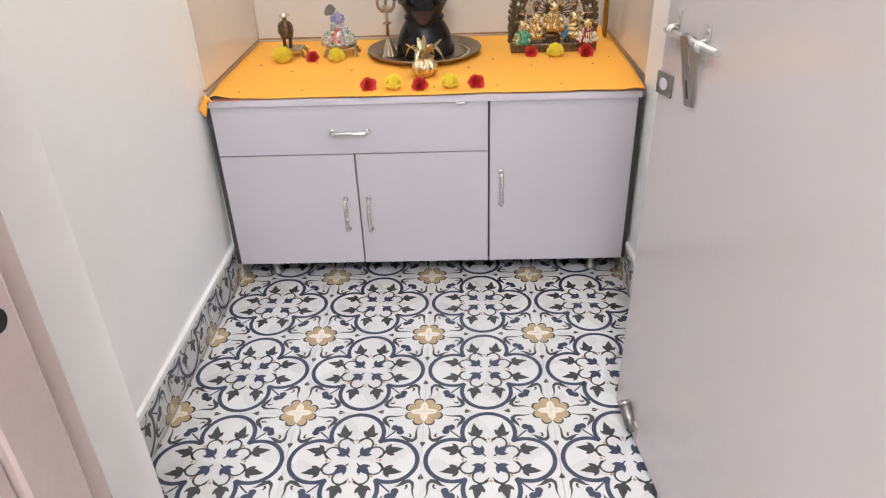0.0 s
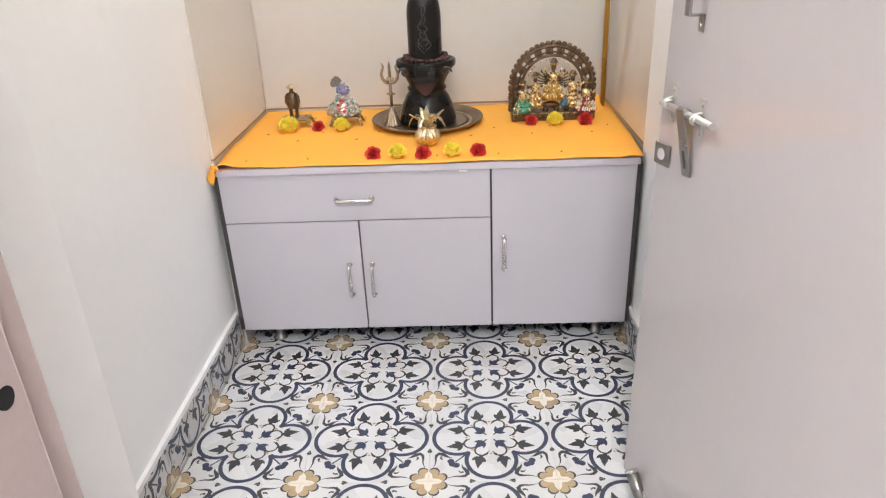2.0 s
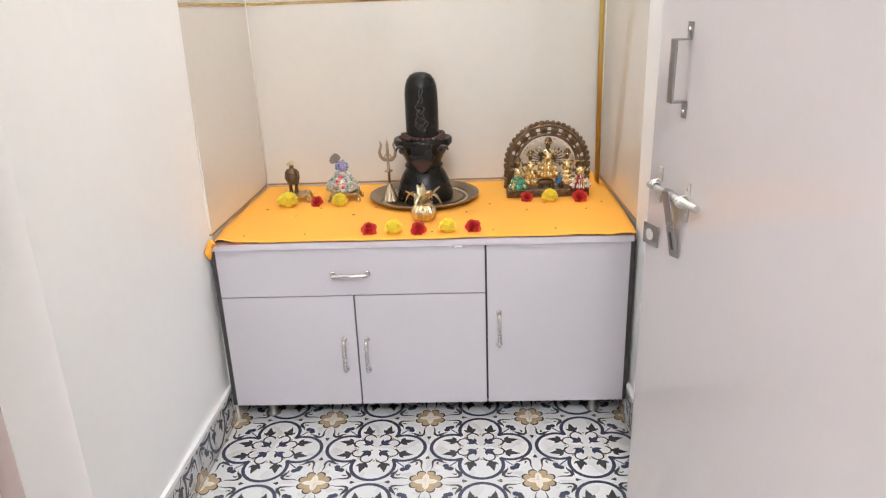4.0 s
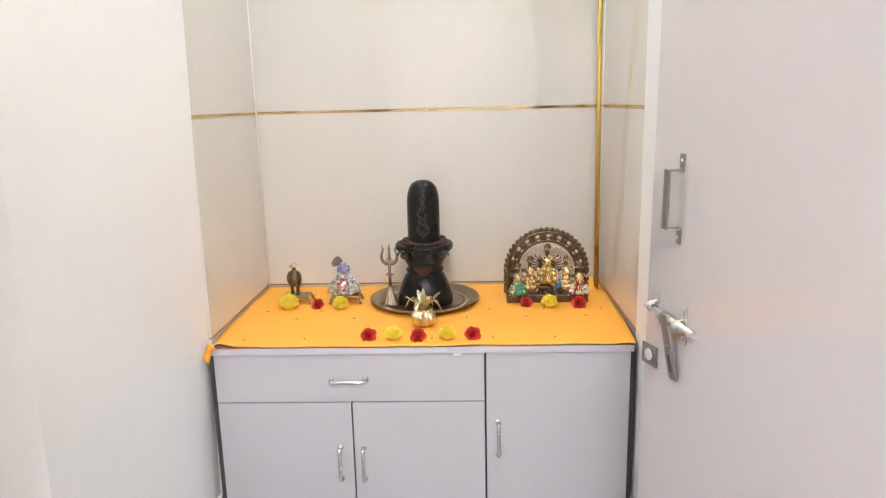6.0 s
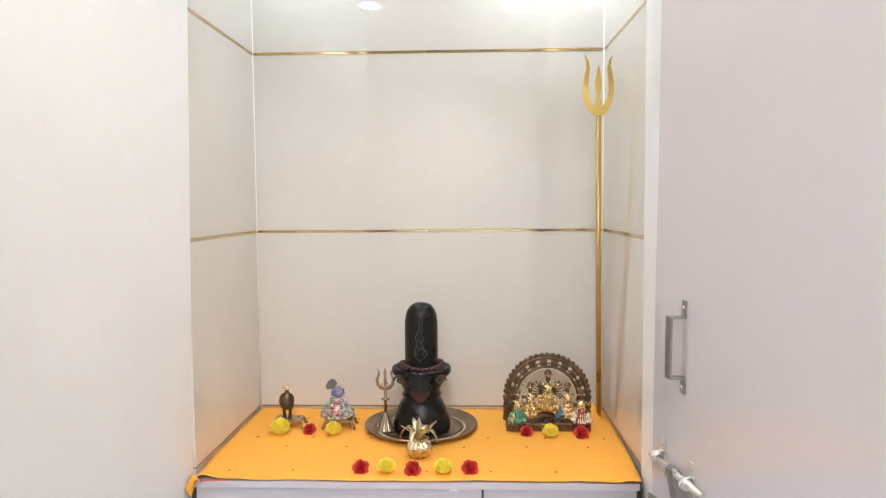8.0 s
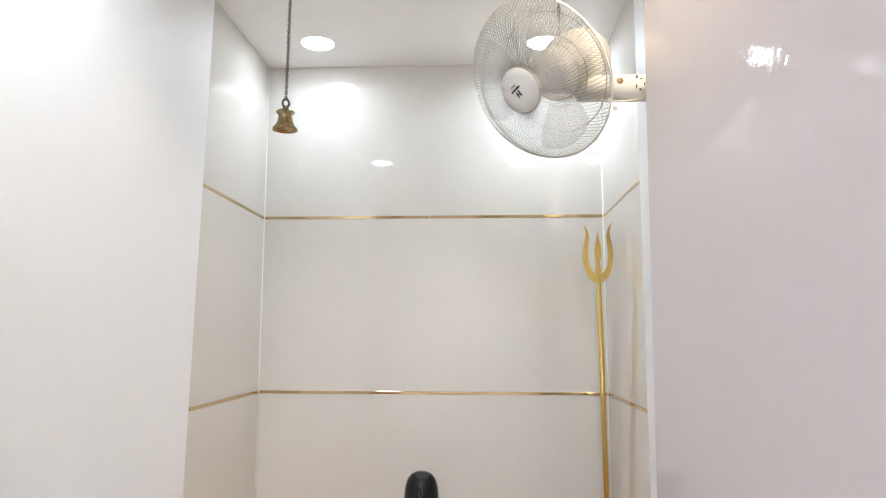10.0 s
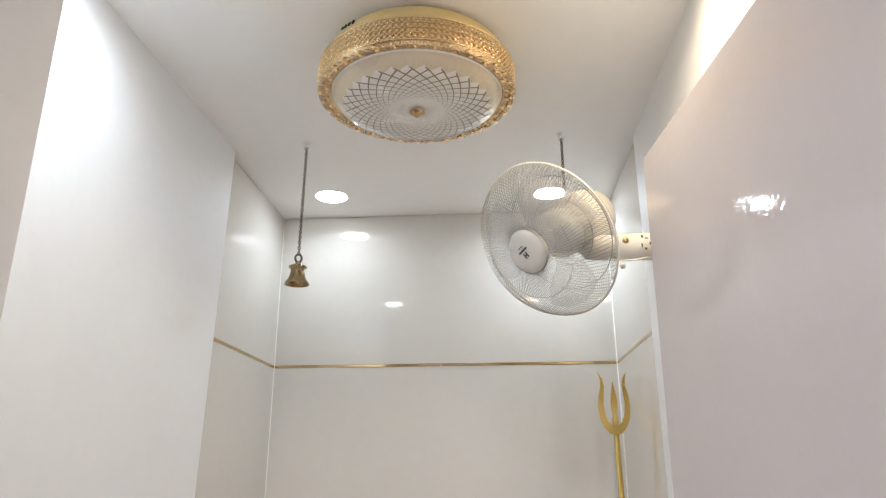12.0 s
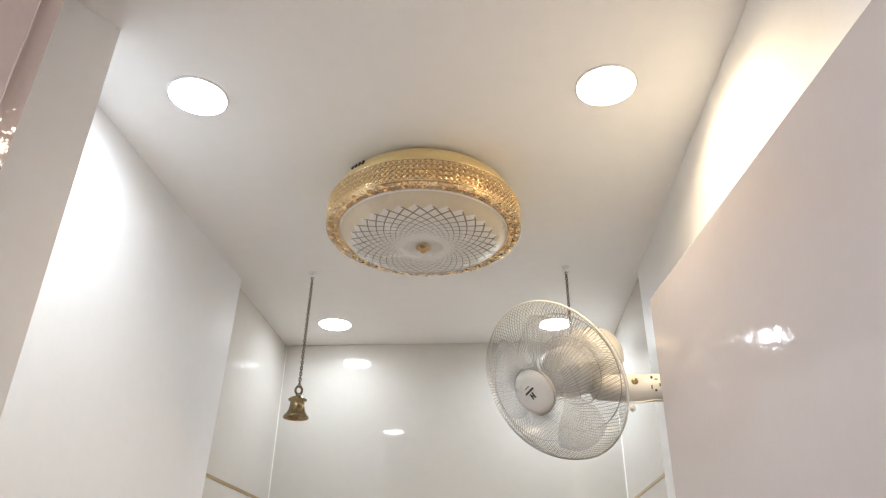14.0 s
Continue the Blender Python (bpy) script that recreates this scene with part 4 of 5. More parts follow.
for k in range(72):
    a = 2 * math.pi * k / 72
    d = Vector((math.cos(a), math.sin(a), 0))
    tube(bm, [d * 0.126 + Vector((0, 0, 0.0040)), d * 0.146 + Vector((0, 0, 0.0044))], [0.0042, 0.0052], 6)
tagged(part("fluting", bm, M_TRAY, tray), kind="stuff")
part("rim_bead", tube(bmesh.new(), [(0.1745 * math.cos(2 * math.pi * k / 96), 0.1745 * math.sin(2 * math.pi * k / 96), 0.0172) for k in range(96)], 0.0024, 6, closed=True), M_TRAY, tray)

SC = Vector((-0.005, 2.503, 0.5912))
bm = bmesh.new()
prof = [(0.0001, 0), (0.084, 0.0), (0.0885, 0.004), (0.0885, 0.018), (0.086, 0.022), (0.0868, 0.026), (0.083, 0.044), (0.076, 0.066), (0.066, 0.086), (0.058, 0.098),
        (0.056, 0.102), (0.0605, 0.106), (0.0605, 0.113), (0.055, 0.117), (0.056, 0.124), (0.066, 0.144), (0.080, 0.166), (0.089, 0.175),
        (0.092, 0.180), (0.092, 0.192), (0.089, 0.196), (0.080, 0.196), (0.075, 0.190), (0.0525, 0.190), (0.0515, 0.196), (0.0515, 0.24), (0.0515, 0.30), (0.0508, 0.335),
        (0.048, 0.356), (0.042, 0.374), (0.032, 0.387), (0.018, 0.394), (0.0001, 0.396)]
lathe(bm, prof, 56)
lip = [(-0.031, 0.190), (-0.027, 0.162), (-0.036, 0.151), (-0.033, 0.144), (0.033, 0.144), (0.036, 0.151), (0.027, 0.162), (0.031, 0.190)]
plate2d(bm, lip, 0.048, Matrix.Translation((0, -0.054, 0)) @ Matrix.Rotation(radians(90), 4, "X"))
rim = [(-0.037, 0.193), (-0.031, 0.190), (-0.026, 0.160), (-0.031, 0.160)]
for side in (rim, [(-x, z) for x, z in rim[::-1]]):
    plate2d(bm, side, 0.006, Matrix.Translation((0, -0.0985, 0)) @ Matrix.Rotation(radians(90), 4, "X"))
for s in (-1, 1):                                # carved scroll on each side of the spout
    pts = [(s * (0.062 + 0.018 * (1 - k / 16) * math.cos(k * 0.62)), -0.0735 + 0.012 * k / 16, 0.168 + 0.016 * (1 - k / 16) * math.sin(k * 0.62)) for k in range(15)]
    tube(bm, pts, 0.0035, 6, 1)
wedge = [(-0.040, 0.150), (0.040, 0.150), (0.030, 0.128), (0.012, 0.104), (0.0, 0.098), (-0.012, 0.104), (-0.030, 0.128)]
plate2d(bm, wedge, 0.030, Matrix.Translation((0, -0.048, 0)) @ Matrix.Rotation(radians(90), 4, "X"), 2)
random.seed(5)
for k, wide in enumerate((0.36, 0.30, 0.17, 0.24, 0.13, 0.09)):   # carved leafy emblem on the shaft
    for sg in (-1, 1):
        lift, bend, tall = random.uniform(-0.006, 0.006), random.uniform(0.7, 1.6), random.uniform(0.026, 0.042)
        pts = []
        for i in range(13):
            t = i / 12
            a = sg * (0.02 + wide * math.sin(math.pi * t ** bend) ** 1.2) + 0.05 * math.sin(4 * t + k)
            pts.append((0.0516 * math.sin(a), -0.0516 * math.cos(a), 0.216 + 0.020 * k + lift + tall * t))
        tube(bm, pts, [0.0006 + 0.0012 * math.sin(math.pi * i / 12) for i in range(13)], 5, 1)
part_ob = part("stone_sculpture", bm, [M_STONE, M_CARVE, M_REDDISH])
part_ob.location = SC
tagged(part_ob, "polished black stone pillar sculpture on a waisted pedestal", "sculpture")

beads = thing("bead_garland", "dark brown seed-bead garland round the stone pillar", "garland", SC + Vector((0, 0, 0.19)))
bead = None
for k in range(38):
    a = 2 * math.pi * k / 38
    r = 0.0625 + 0.003 * math.sin(3 * a) + random.uniform(-0.001, 0.001)
    z = 0.0085 + 0.004 * math.sin(2 * a + 1) + 0.004
    if bead is None:
        bead = part("bead", ball(bmesh.new(), (0, 0, 0), (0.0064, 0.0056, 0.006), 8), M_BEAD, beads)
        o = bead
    else:
        o = new("bead", bead.data)
        o.parent = beads
    o.matrix_basis = pose(r * math.cos(a), r * math.sin(a), z, random.uniform(0, 90), 0, math.degrees(a))
for k in range(12):
    a = radians(200 + 12.5 * k)
    o = new("bead", bead.data)
    o.parent = beads
    o.matrix_basis = pose(0.0715 * math.cos(a), 0.0715 * math.sin(a), 0.0095 + random.uniform(-0.001, 0.002), 0, 40, math.degrees(a))

ts = thing("brass_trident", "small dark aged-brass trident on a bell-shaped foot", "trident", (-0.116, 2.474, 0.5915))
part("foot", lathe(bmesh.new(), [(0.0001, 0), (0.027, 0.0), (0.028, 0.004), (0.022, 0.010), (0.016, 0.028), (0.009, 0.046), (0.006, 0.054), (0.0045, 0.060)], 56, lobes=14, depth=0.09), M_TRAY, ts)
part("stem", tube(bmesh.new(), [(0, 0, 0.055), (0, 0, 0.150)], 0.0046, 10), M_TRAY, ts)
bm = lathe(bmesh.new(), [(0.005, 0.094), (0.009, 0.096), (0.009, 0.100), (0.005, 0.102), (0.005, 0.104)], 20)
box(bm, (-0.013, -0.006, 0.095), (0.013, 0.006, 0.1005), 0.002)
part("collar", bm, M_TRAY, ts)
for s in (-1, 1):
    pts = [(0, 0, 0.132), (s * 0.013, 0, 0.133), (s * 0.0225, 0, 0.144), (s * 0.0255, 0, 0.159), (s * 0.021, 0, 0.172), (s * 0.0185, 0, 0.180), (s * 0.023, 0, 0.193)]
    part("prong", tube(bmesh.new(), pts, [0.0046, 0.0052, 0.0052, 0.0046, 0.0036, 0.0034, 0.0008], 8), M_TRAY, ts)
    bm = bmesh.new()
    tube(bm, [(s * 0.008, 0, 0.128), (s * 0.018, 0, 0.134), (s * 0.022, 0, 0.140)], [0.0022, 0.003, 0.0008], 6)
    tube(bm, [(s * 0.006, 0, 0.150), (s * 0.011, 0, 0.142), (s * 0.007, 0, 0.136)], 0.0018, 6)
    part("scroll", bm, M_TRAY, ts)
part("middle_prong", tube(bmesh.new(), [(0, 0, 0.148), (0, 0, 0.160), (0, 0, 0.172), (0, 0, 0.180), (0, 0, 0.197)], [0.0042, 0.0052, 0.0036, 0.0048, 0.0006], 10), M_TRAY, ts)

KC = Vector((0.003, 2.262, ZT))
pot = thing("leafy_pot", "small brass pot with a fan of brass leaves", "pot", KC)
pot.scale = (0.97, 0.97, 1.02)
part("pot", lathe(bmesh.new(), [(0.0001, 0), (0.016, 0.0), (0.026, 0.006), (0.0345, 0.018), (0.0355, 0.028), (0.031, 0.040), (0.022, 0.047), (0.0215, 0.050), (0.027, 0.053), (0.027, 0.0545), (0.018, 0.053), (0.0001, 0.050)], 64, lobes=16, depth=0.10), M_BRASSY, pot)
for k in range(9):
    a = 2 * math.pi * k / 8 + 0.39
    up = k == 8
    bm = bmesh.new()
    prev = None
    for i in range(9):
        f = i / 8
        if up:
            c = Vector((0, 0, 0.055 + 0.056 * f))
        else:
            c = Vector((0.006 + (0.056 if k % 2 else 0.048) * f, 0, 0.052 + (0.036 * math.sin(f * 2.6) - 0.024 * f * f if k % 2 else 0.052 * f ** 0.9 - 0.010 * f * f)))
        w = 0.0085 * math.sin(math.pi * min(0.14 + 0.86 * f, 1)) ** 0.8 + 0.0006
        side = Vector((0, w, 0)) if not up else Vector((w, 0, 0))
        lift = Vector((0, 0, -0.003)) if not up else Vector((0, 0.002, 0))
        row = [bm.verts.new(c - side), bm.verts.new(c + lift), bm.verts.new(c + side)]
        row += [bm.verts.new(v.co + Vector((0, 0, 0.0014) if not up else (0, 0.0014, 0))) for v in row]
        if prev:
            for p, q in ((0, 1), (1, 2), (3, 4), (4, 5), (0, 3), (2, 5)):
                bm.faces.new((prev[p], prev[q], row[q], row[p])).smooth = True
        prev = row
    if not up:
        bm.transform(Matrix.Rotation(a, 4, "Z"))
    part("leaf", bm, M_BRASSY, pot)

# ---- flowers ----


def petal_fan(bm, r, tilt, z, n, width, length, mi, phase, curl=0.3):
    for k in range(n):
        a = 2 * math.pi * k / n + phase + random.uniform(-0.12, 0.12)
        m = Matrix.Translation((0, 0, z)) @ Matrix.Rotation(a, 4, "Z") @ Matrix.Translation((r, 0, 0)) @ Matrix.Rotation(-tilt + random.uniform(-0.15, 0.15), 4, "Y")
        rows_ = []
        for i in range(4):
            f = i / 3
            w = width * (0.55, 0.95, 1.0, 0.45)[i]
            x = length * f
            c = curl * length * f * f
            rows_.append([bm.verts.new(m @ Vector((x, s * w, c + abs(s) * width * 0.45))) for s in (-0.5, 0, 0.5)])
        for p, q in zip(rows_, rows_[1:]):
            for s in (0, 1):
                g = bm.faces.new((p[s], p[s + 1], q[s + 1], q[s]))
                g.material_index, g.smooth = mi, True


def marigold(x, y, r, label="fresh yellow marigold flower head on the cloth"):
    f = thing("marigold", label, "flower", (x, y, ZT + 0.001), group="flowers on the cloth")
    bm = bmesh.new()
    n = 340                                      # small frilled petals over a domed head
    for k in range(n):
        h = 1 - 1.25 * (k + 0.5) / n
        a = k * 2.39996 + random.uniform(-0.2, 0.2)
        el = math.asin(h) + random.uniform(-0.12, 0.12)
        m = Matrix.Rotation(a, 4, "Z") @ Matrix.Rotation(-el, 4, "Y")
        m = Matrix.Translation((0, 0, r * 0.52)) @ Matrix.Diagonal((0.97, 0.97, 0.92, 1.0)) @ m
        ln, w, tw = r * random.uniform(0.88, 1.06), r * random.uniform(0.06, 0.10), random.uniform(-0.5, 0.5)
        q = [(0.55 * r, -0.5 * w, 0), (0.55 * r, 0.5 * w, 0), (ln * 0.9, w, tw * w), (ln, 0, 0.5 * w), (ln * 0.9, -w, -tw * w)]
        c = [bm.verts.new(m @ Vector(p)) for p in q]
        bm.faces.new((c[0], c[1], c[3]))
        bm.faces.new((c[1], c[2], c[3]))
        bm.faces.new((c[0], c[3], c[4]))
    for v in bm.verts:
        v.co.z = max(v.co.z, 0.0005)
    part("petals", bm, M_MARI, f)
    part("core", lathe(bmesh.new(), [(0.0001, 0), (r * 0.50, 0.0), (r * 0.70, r * 0.40), (r * 0.54, r * 0.95), (0.0001, r * 1.20)], 14), M_MARI, f)
    return f


def rose(x, y, r, label="red rose bloom laid on the cloth"):
    f = thing("rose", label, "flower", (x, y, ZT + 0.001), group="flowers on the cloth")
    bm = bmesh.new()
    for i, (n, rr, tilt, z, w, ln) in enumerate(((5, 0.22, 0.15, 0.08, 1.02, 0.84), (5, 0.28, 0.65, 0.10, 0.94, 0.70), (5, 0.25, 1.00, 0.18, 0.80, 0.62), (4, 0.20, 1.20, 0.24, 0.64, 0.60), (4, 0.13, 1.35, 0.30, 0.48, 0.56), (3, 0.07, 1.48, 0.36, 0.36, 0.54))):
        petal_fan(bm, r * rr, tilt, r * z, n, r * w, r * ln, 0, i * 0.9 + x * 40, -0.15)
    tip = Matrix.Translation((0, -r * 0.15, r * 0.42)) @ Matrix.Rotation(radians(52), 4, "X") @ Matrix.Scale(1.12, 4)
    bm.transform(tip)
    part("petals", bm, M_ROSE, f)
    part("core", lathe(bmesh.new(), [(0.0001, 0), (r * 0.25, 0.0), (r * 0.34, r * 0.25), (r * 0.20, r * 0.6), (0.0001, r * 0.66)], 12, m=tip), M_ROSE, f)
    return f


random.seed(11)
for x, y in ((-0.143, 2.155), (-0.006, 2.148), (0.144, 2.158)):
    rose(x, y, 0.0198)
for x, y in ((-0.0755, 2.150), (0.0735, 2.150)):
    marigold(x, y, 0.0265)
marigold(-0.440, 2.452, 0.034, "large yellow marigold in front of a bronze figure")
marigold(-0.274, 2.448, 0.0275)
marigold(0.388, 2.438, 0.0275)
rose(-0.349, 2.462, 0.018)
rose(0.317, 2.455, 0.0175)
rose(0.480, 2.438, 0.021)

# ---- low stools and figures ----


def stool(x, y, label):
    s = thing("low_stool", label, "stool", (x, y, ZT), group="tiny metal stools")
    part("top", box(bmesh.new(), (-0.044, -0.030, 0.020), (0.044, 0.030, 0.028), 0.003), M_BRASS, s)
    for dx in (-1, 1):
        for dy in (-1, 1):
            pts = [(dx * 0.038, dy * 0.024, 0.022), (dx * 0.045, dy * 0.028, 0.014), (dx * 0.046, dy * 0.029, 0.006), (dx * 0.052, dy * 0.032, 0.002)]
            part("leg", tube(bmesh.new(), pts, [0.006, 0.0055, 0.004, 0.005], 8), M_BRASS, s)
    return s


stool(-0.432, 2.525, "tiny brass stool with curled feet under a bronze figure")
stool(-0.268, 2.525, "tiny brass stool with curled feet under a jewelled figure")

bm = bmesh.new()
for s in (-1, 1):
    tube(bm, [(s * 0.011, 0, 0.0), (s * 0.012, -0.001, 0.018), (s * 0.013, 0, 0.040)], [0.008, 0.0065, 0.009], 10)
    ball(bm, (s * 0.011, -0.005, 0.004), (0.008, 0.011, 0.004), 8)
    tube(bm, [(s * 0.014, 0, 0.076), (s * 0.024, -0.002, 0.066), (s * 0.026, -0.006, 0.050), (s * 0.020, -0.012, 0.042)], [0.006, 0.0065, 0.006, 0.0045], 8)
lathe(bm, [(0.0001, 0.028), (0.022, 0.030), (0.025, 0.044), (0.023, 0.060), (0.019, 0.072), (0.012, 0.080), (0.006, 0.084)], 16, lobes=6, depth=0.10)
ball(bm, (0, -0.001, 0.088), (0.0085, 0.0085, 0.010), 10)
lathe(bm, [(0.0001, 0.093), (0.018, 0.094), (0.0215, 0.0965), (0.019, 0.0985), (0.009, 0.101), (0.007, 0.105), (0.0001, 0.107)], 24, 1)
tube(bm, [(-0.012, -0.012, 0.02), (0.010, -0.014, 0.062)], 0.0022, 6)
for k in range(26):
    a, z = random.uniform(3.3, 6.1), random.uniform(0.032, 0.074)
    ball(bm, (0.022 * math.cos(a), 0.020 * math.sin(a), z), random.uniform(0.0022, 0.004), 6)
f1 = part("figurine", bm, [M_BRONZE, M_BRASSY])
f1.matrix_basis = pose(-0.437, 2.527, ZT + 0.028) @ Matrix.Diagonal((0.78, 0.84, 0.98, 1.0))
tagged(f1, "dark bronze standing figurine with a wide-brimmed hat", "figurine")

bm = bmesh.new()
lathe(bm, [(0.0001, 0.0), (0.040, 0.002), (0.045, 0.012), (0.038, 0.030), (0.024, 0.048), (0.016, 0.060), (0.012, 0.066)], 20, 0)
ball(bm, (0.002, -0.002, 0.082), (0.015, 0.014, 0.016), 12, 1)
for k in range(330):
    a, h = random.uniform(0, 2 * math.pi), random.random()
    r = float(np.interp(0.006 + 0.055 * h, (0.002, 0.012, 0.030, 0.048, 0.060), (0.041, 0.046, 0.039, 0.025, 0.017)))
    mi = random.choice((0, 0, 0, 0, 7, 7, 7, 2, 1)) if abs(math.cos(a)) > 0.35 or h < 0.25 else random.choice((4, 3, 3, 0))
    ball(bm, (r * math.cos(a), r * math.sin(a), 0.006 + 0.055 * h), random.uniform(0.0025, 0.0052), 6, mi)
for s in (-1, 1):                                # coiled frills on each side
    for q in range(3):
        tube(bm, [(s * 0.029 + (0.005 + 0.004 * q) * math.cos(t * 0.6), -0.040 + 0.004 * q, 0.024 + (0.005 + 0.004 * q) * math.sin(t * 0.6)) for t in range(11)], 0.0017, 5, 0 if q % 2 else 7, closed=True)
for k in range(60):
    a, h = random.uniform(0, 2 * math.pi), random.uniform(-1, 1)
    r = math.sqrt(1 - h * h)
    ball(bm, (0.002 + 0.017 * r * math.cos(a), -0.002 + 0.016 * r * math.sin(a), 0.082 + 0.018 * h), random.uniform(0.002, 0.0036), 6, random.choice((1, 1, 0, 5)))
plume = [(-0.004, 0.0), (-0.024, -0.004), (-0.029, 0.006), (-0.024, 0.020), (-0.014, 0.030), (-0.004, 0.028), (0.004, 0.016)]
plate2d(bm, plume, 0.004, Matrix.Translation((-0.004, 0.004, 0.094)) @ Matrix.Rotation(radians(90), 4, "X"), 6)
tube(bm, [(-0.006, 0, 0.094), (0.004, 0, 0.100), (0.010, 0, 0.106)], [0.004, 0.003, 0.001], 6, 0)
f2 = part("figurine", bm, [M_SILVER, M_LILAC, M_SEA, M_SKIN, M_ROSE, M_BLUE, mat("grey_feather", (0.16, 0.155, 0.15), 0.6, var=0.3, scale=90), M_PEARL])
f2.matrix_basis = pose(-0.275, 2.527, ZT + 0.028) @ Matrix.Diagonal((1.14, 1.05, 1.0, 1.0))
tagged(f2, "small seated figurine dressed in silver and lilac beads", "figurine")

# ---- arched group sculpture ----
bm = bmesh.new()
W2, HS = 0.134, 0.097
box(bm, (-W2, -0.030, 0.0), (W2, 0.030, 0.027), 0.003)
for k in range(22):
    ball(bm, (-0.122 + 0.0116 * k, -0.031, 0.014 + 0.003 * (k % 2)), (0.005, 0.003, 0.006), 6)
for k in range(40):
    ball(bm, (-0.127 + 0.0065 * k, -0.0302, 0.0245), 0.0019, 5, 1)


def arch_line(r, n):
    pts = [(-r, 0.027), (-r, 0.065)]
    pts += [(-r * math.cos(math.pi * i / n), HS + r * math.sin(math.pi * i / n)) for i in range(n + 1)]
    return pts + [(r, 0.065), (r, 0.027)]


for r, t in ((W2 - 0.006, 0.006), (W2 - 0.035, 0.0048), (W2 - 0.024, 0.003)):
    tube(bm, [(x, 0.016, z) for x, z in arch_line(r, 28)], t, 7)
ring_o, ring_i = arch_line(W2 - 0.005, 30), arch_line(W2 - 0.034, 30)
for i in range(len(ring_o) - 1):                  # pierced web of the arch
    if i % 3 == 2 and 2 < i < 32:
        continue
    q = [ring_o[i], ring_o[i + 1], ring_i[i + 1], ring_i[i]]
    fr = [bm.verts.new((x, 0.0130, z)) for x, z in q]
    bk = [bm.verts.new((x, 0.0200, z)) for x, z in q]
    bm.faces.new(fr)
    bm.faces.new(bk[::-1])
    for k in range(4):
        bm.faces.new((fr[k], bk[k], bk[(k + 1) % 4], fr[(k + 1) % 4]))
    c = ((q[0][0] + q[2][0]) / 2, (q[0][1] + q[2][1]) / 2)
    ball(bm, (c[0], 0.011, c[1]), (0.007, 0.004, 0.009), 6, 0)
for x, z in arch_line(W2, 24):
    ball(bm, (x, 0.016, z + 0.002), (0.0092, 0.0045, 0.0092), 8)
for z in (0.04, 0.052, 0.078, 0.092):
    for s in (-1, 1):
        ball(bm, (s * W2, 0.016, z), (0.008, 0.007, 0.008), 8)
for i in range(1, 26):
    a = math.pi * i / 26
    ball(bm, (-0.087 * math.cos(a), 0.014, HS + 0.087 * math.sin(a)), 0.0028, 5, 1)


def doll(x, y, z, h, skirt, frill, wide=1.0, lean=0.0):
    """A plain robed shape: frilled tiers, crossed sashes, dark head and headdress."""
    k = h / 0.1
    lathe(bm, [(0.0001, 0), (0.023 * k * wide, 0.001), (0.021 * k * wide, 0.012 * k), (0.013 * k, 0.034 * k), (0.0095 * k, 0.044 * k)], 18, skirt, (x, y, z), lobes=9, depth=0.12)
    for tier, (zt, rt) in enumerate(((0.006, 0.025 * wide), (0.019, 0.021 * wide), (0.031, 0.016))):
        n = 15 - 2 * tier
        for i in range(n):                        # hanging folds of each tier
            a = math.pi + math.pi * (i + 0.5) / n
            c = Vector((x + rt * k * math.cos(a), y + rt * k * math.sin(a), z + zt * k))
            u = Vector((x + rt * 0.72 * k * math.cos(a), y + rt * 0.72 * k * math.sin(a), z + (zt + 0.014) * k))
            c.z += random.uniform(-0.003, 0.004) * k
            tube(bm, [u, (u + c) / 2, c * 0.8 + u * 0.2, c], [0.0012 * k, 0.0028 * k, 0.0030 * k, 0.0006], 5, random.choice((frill, frill, 1, skirt)))
    lathe(bm, [(0.0095 * k, 0.043 * k), (0.013 * k, 0.054 * k), (0.012 * k, 0.064 * k), (0.006 * k, 0.070 * k), (0.0001, 0.071 * k)], 12, 1, (x, y, z))
    for s in (-1, 1):
        tube(bm, [(x + s * 0.015 * k, y - 0.004 * k, z + 0.067 * k), (x, y - 0.0145 * k, z + 0.055 * k), (x - s * 0.012 * k, y - 0.010 * k, z + 0.042 * k)], [0.0030 * k, 0.0050 * k, 0.0034 * k], 6, 1)
        tube(bm, [(x + s * 0.012 * k, y, z + 0.063 * k), (x + s * 0.022 * k, y - 0.005, z + 0.055 * k), (x + s * 0.024 * k, y - 0.012 * k, z + 0.066 * k)], 0.0030 * k, 6, 1 if s > 0 else 0)
    ball(bm, (x + lean, y - 0.002, z + 0.078 * k), (0.0066 * k, 0.0066 * k, 0.0086 * k), 8, 0)
    lathe(bm, [(0.0075 * k, 0.083 * k), (0.0108 * k, 0.087 * k), (0.0090 * k, 0.091 * k), (0.0070 * k, 0.097 * k), (0.0040 * k, 0.101 * k), (0.0001, 0.102 * k)], 15, 0, (x + lean, y, z), lobes=5, depth=0.16)
    for i in range(5):
        a = math.pi * (1.15 + 0.175 * i)
        ball(bm, (x + lean + 0.0115 * k * math.cos(a), y + 0.0115 * k * math.sin(a), z + 0.088 * k), 0.0026 * k, 5, 2 if i % 2 else 1)
    for i in range(18):
        a, hgt = random.uniform(3.3, 6.1), random.uniform(0.040, 0.068)
        ball(bm, (x + 0.0135 * k * math.cos(a), y + 0.0135 * k * math.sin(a), z + hgt * k), random.uniform(0.0014, 0.0026) * k, 5, random.choice((1, 0, frill)))


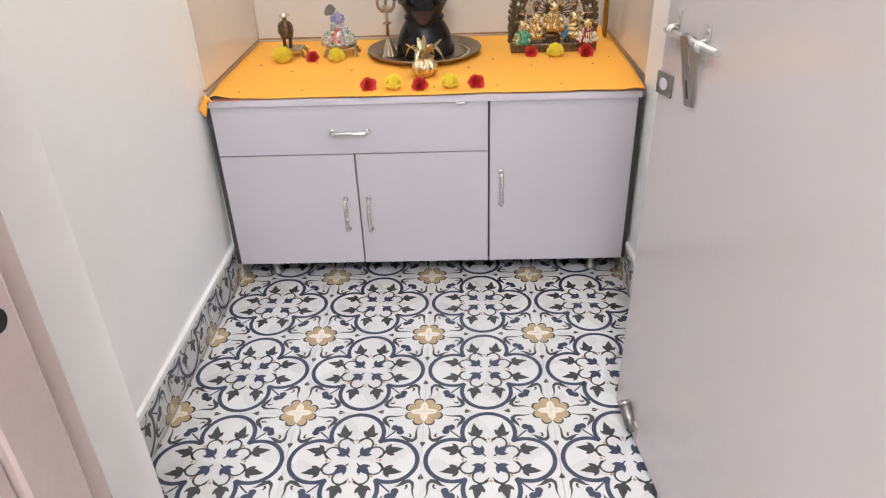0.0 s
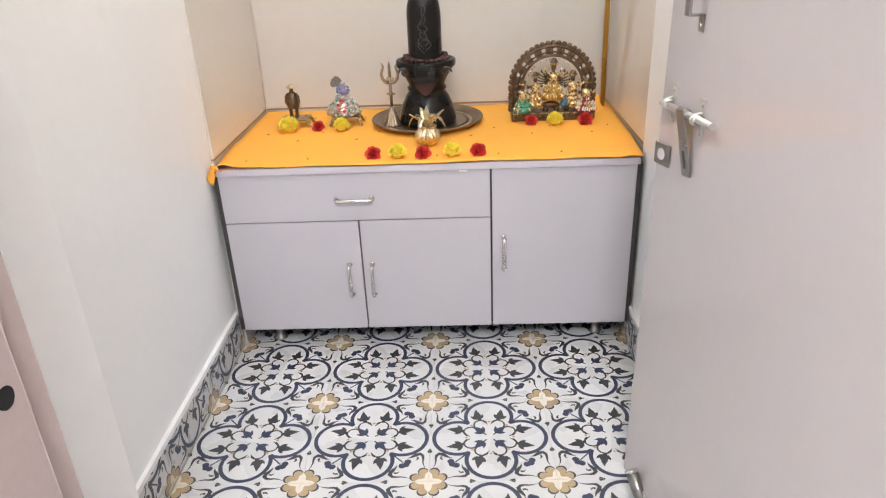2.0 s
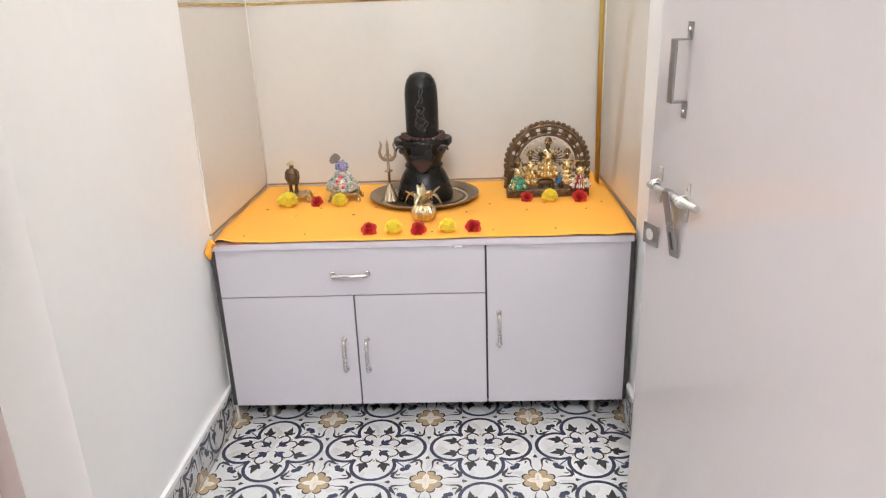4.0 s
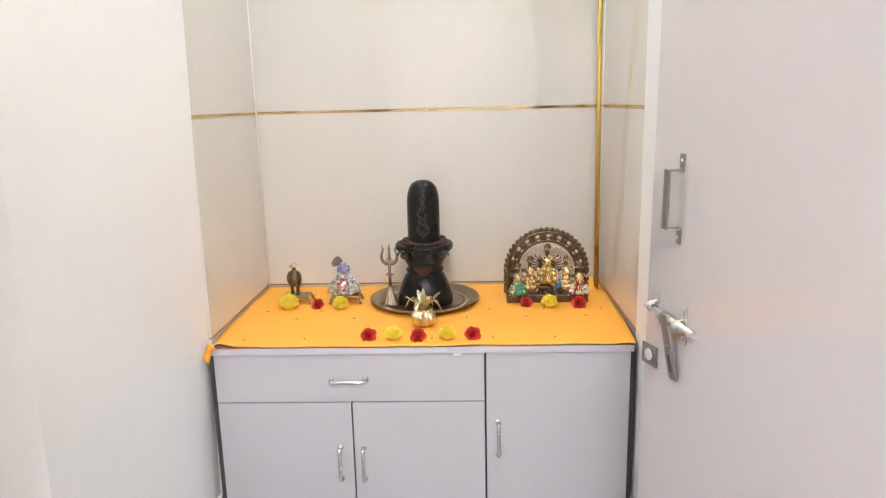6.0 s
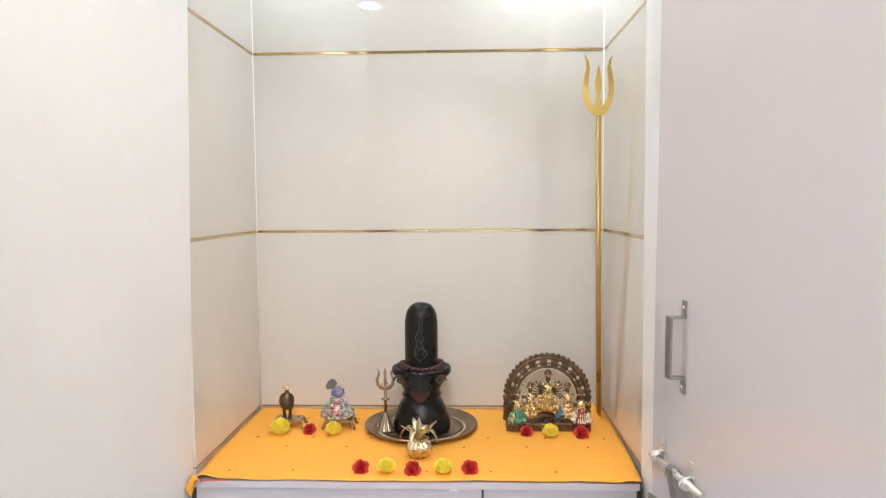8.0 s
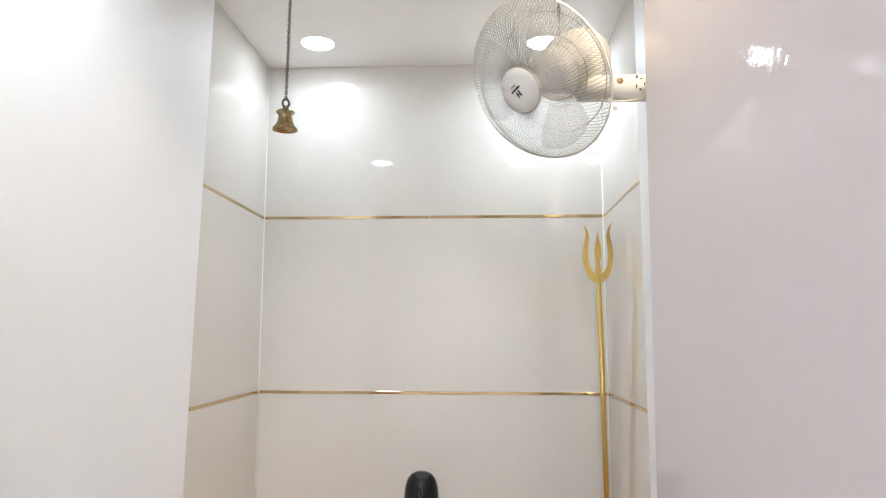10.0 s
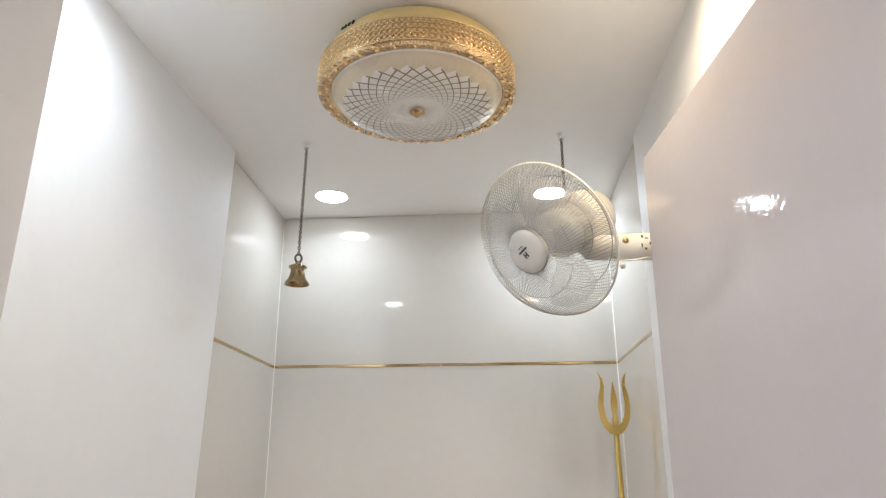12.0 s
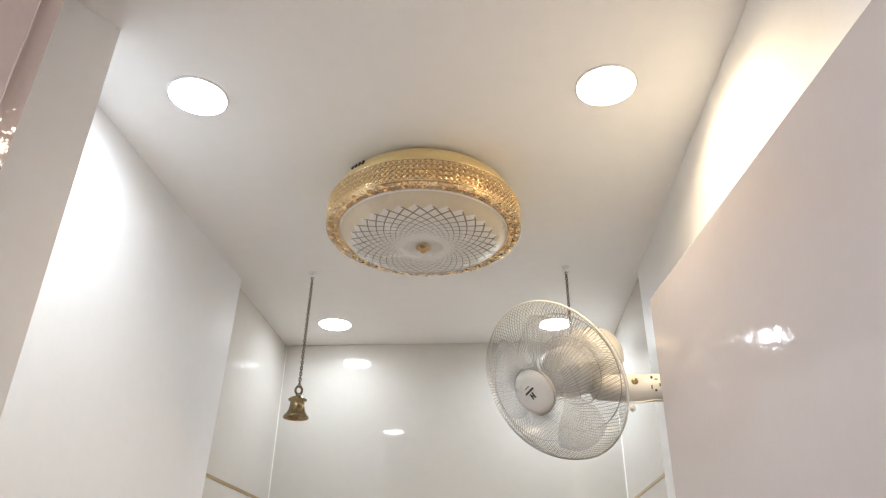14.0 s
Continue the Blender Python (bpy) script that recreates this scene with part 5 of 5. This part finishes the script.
random.seed(3)
doll(0.0, -0.004, 0.064, 0.126, 2, 1, 1.25)
doll(-0.057, -0.006, 0.040, 0.110, 2, 1, 0.95)
doll(0.062, -0.006, 0.040, 0.112, 1, 1, 0.8)
doll(-0.098, -0.018, 0.027, 0.102, 3, 3, 1.2)
doll(0.104, -0.020, 0.027, 0.102, 4, 6, 1.4)
for s in (-1, 1):                                 # a wheel of thin arms
    for i in range(7):
        a = radians(-28 + 17 * i)
        tip = (s * (0.016 + 0.038 * math.cos(a)), 0.004, 0.118 + 0.038 * math.sin(a))
        tube(bm, [(s * 0.010, 0.002, 0.118), (s * (0.012 + 0.022 * math.cos(a)), 0.004, 0.116 + 0.022 * math.sin(a)), tip], [0.0025, 0.0022, 0.0016], 5, 0)
        ball(bm, tip, (0.0032, 0.0022, 0.005), 6, 1 if i % 3 == 0 else 0)
ball(bm, (-0.006, -0.006, 0.046), (0.030, 0.014, 0.012), 10, 0)
for x in (-0.026, -0.014, 0.010, 0.020):
    tube(bm, [(x, -0.010, 0.046), (x - 0.004, -0.014, 0.027)], 0.004, 6, 0)
ball(bm, (0.036, -0.014, 0.054), (0.012, 0.008, 0.018), 8, 5, m=Matrix.Rotation(0.5, 3, "Y"))
ball(bm, (0.044, -0.012, 0.036), (0.011, 0.010, 0.010), 8, 0)
tube(bm, [(0.030, -0.016, 0.064), (0.040, -0.018, 0.078)], 0.0035, 6, 5)
for i in range(34):
    a = random.uniform(0, math.pi)
    r = random.uniform(0.02, 0.05)
    ball(bm, (r * math.cos(a) * 0.9, -0.022, 0.066 + 0.035 * abs(math.sin(a)) * random.random()), random.uniform(0.002, 0.0042), 6, random.choice((1, 2, 2)))
grp = part("arched_sculpture", bm, [M_BRONZE, M_GILT, mat("orange_gold", (0.55, 0.34, 0.10), 0.35, metal=0.7, var=0.3, scale=90), M_SEA, M_MAROON, M_BLUE, M_PEARL])
grp.matrix_basis = pose(0.388, 2.512, ZT) @ Matrix.Diagonal((0.97, 1.0, 0.985, 1.0))
tagged(grp, "dark bronze arch framing a row of small gilded figures", "sculpture")
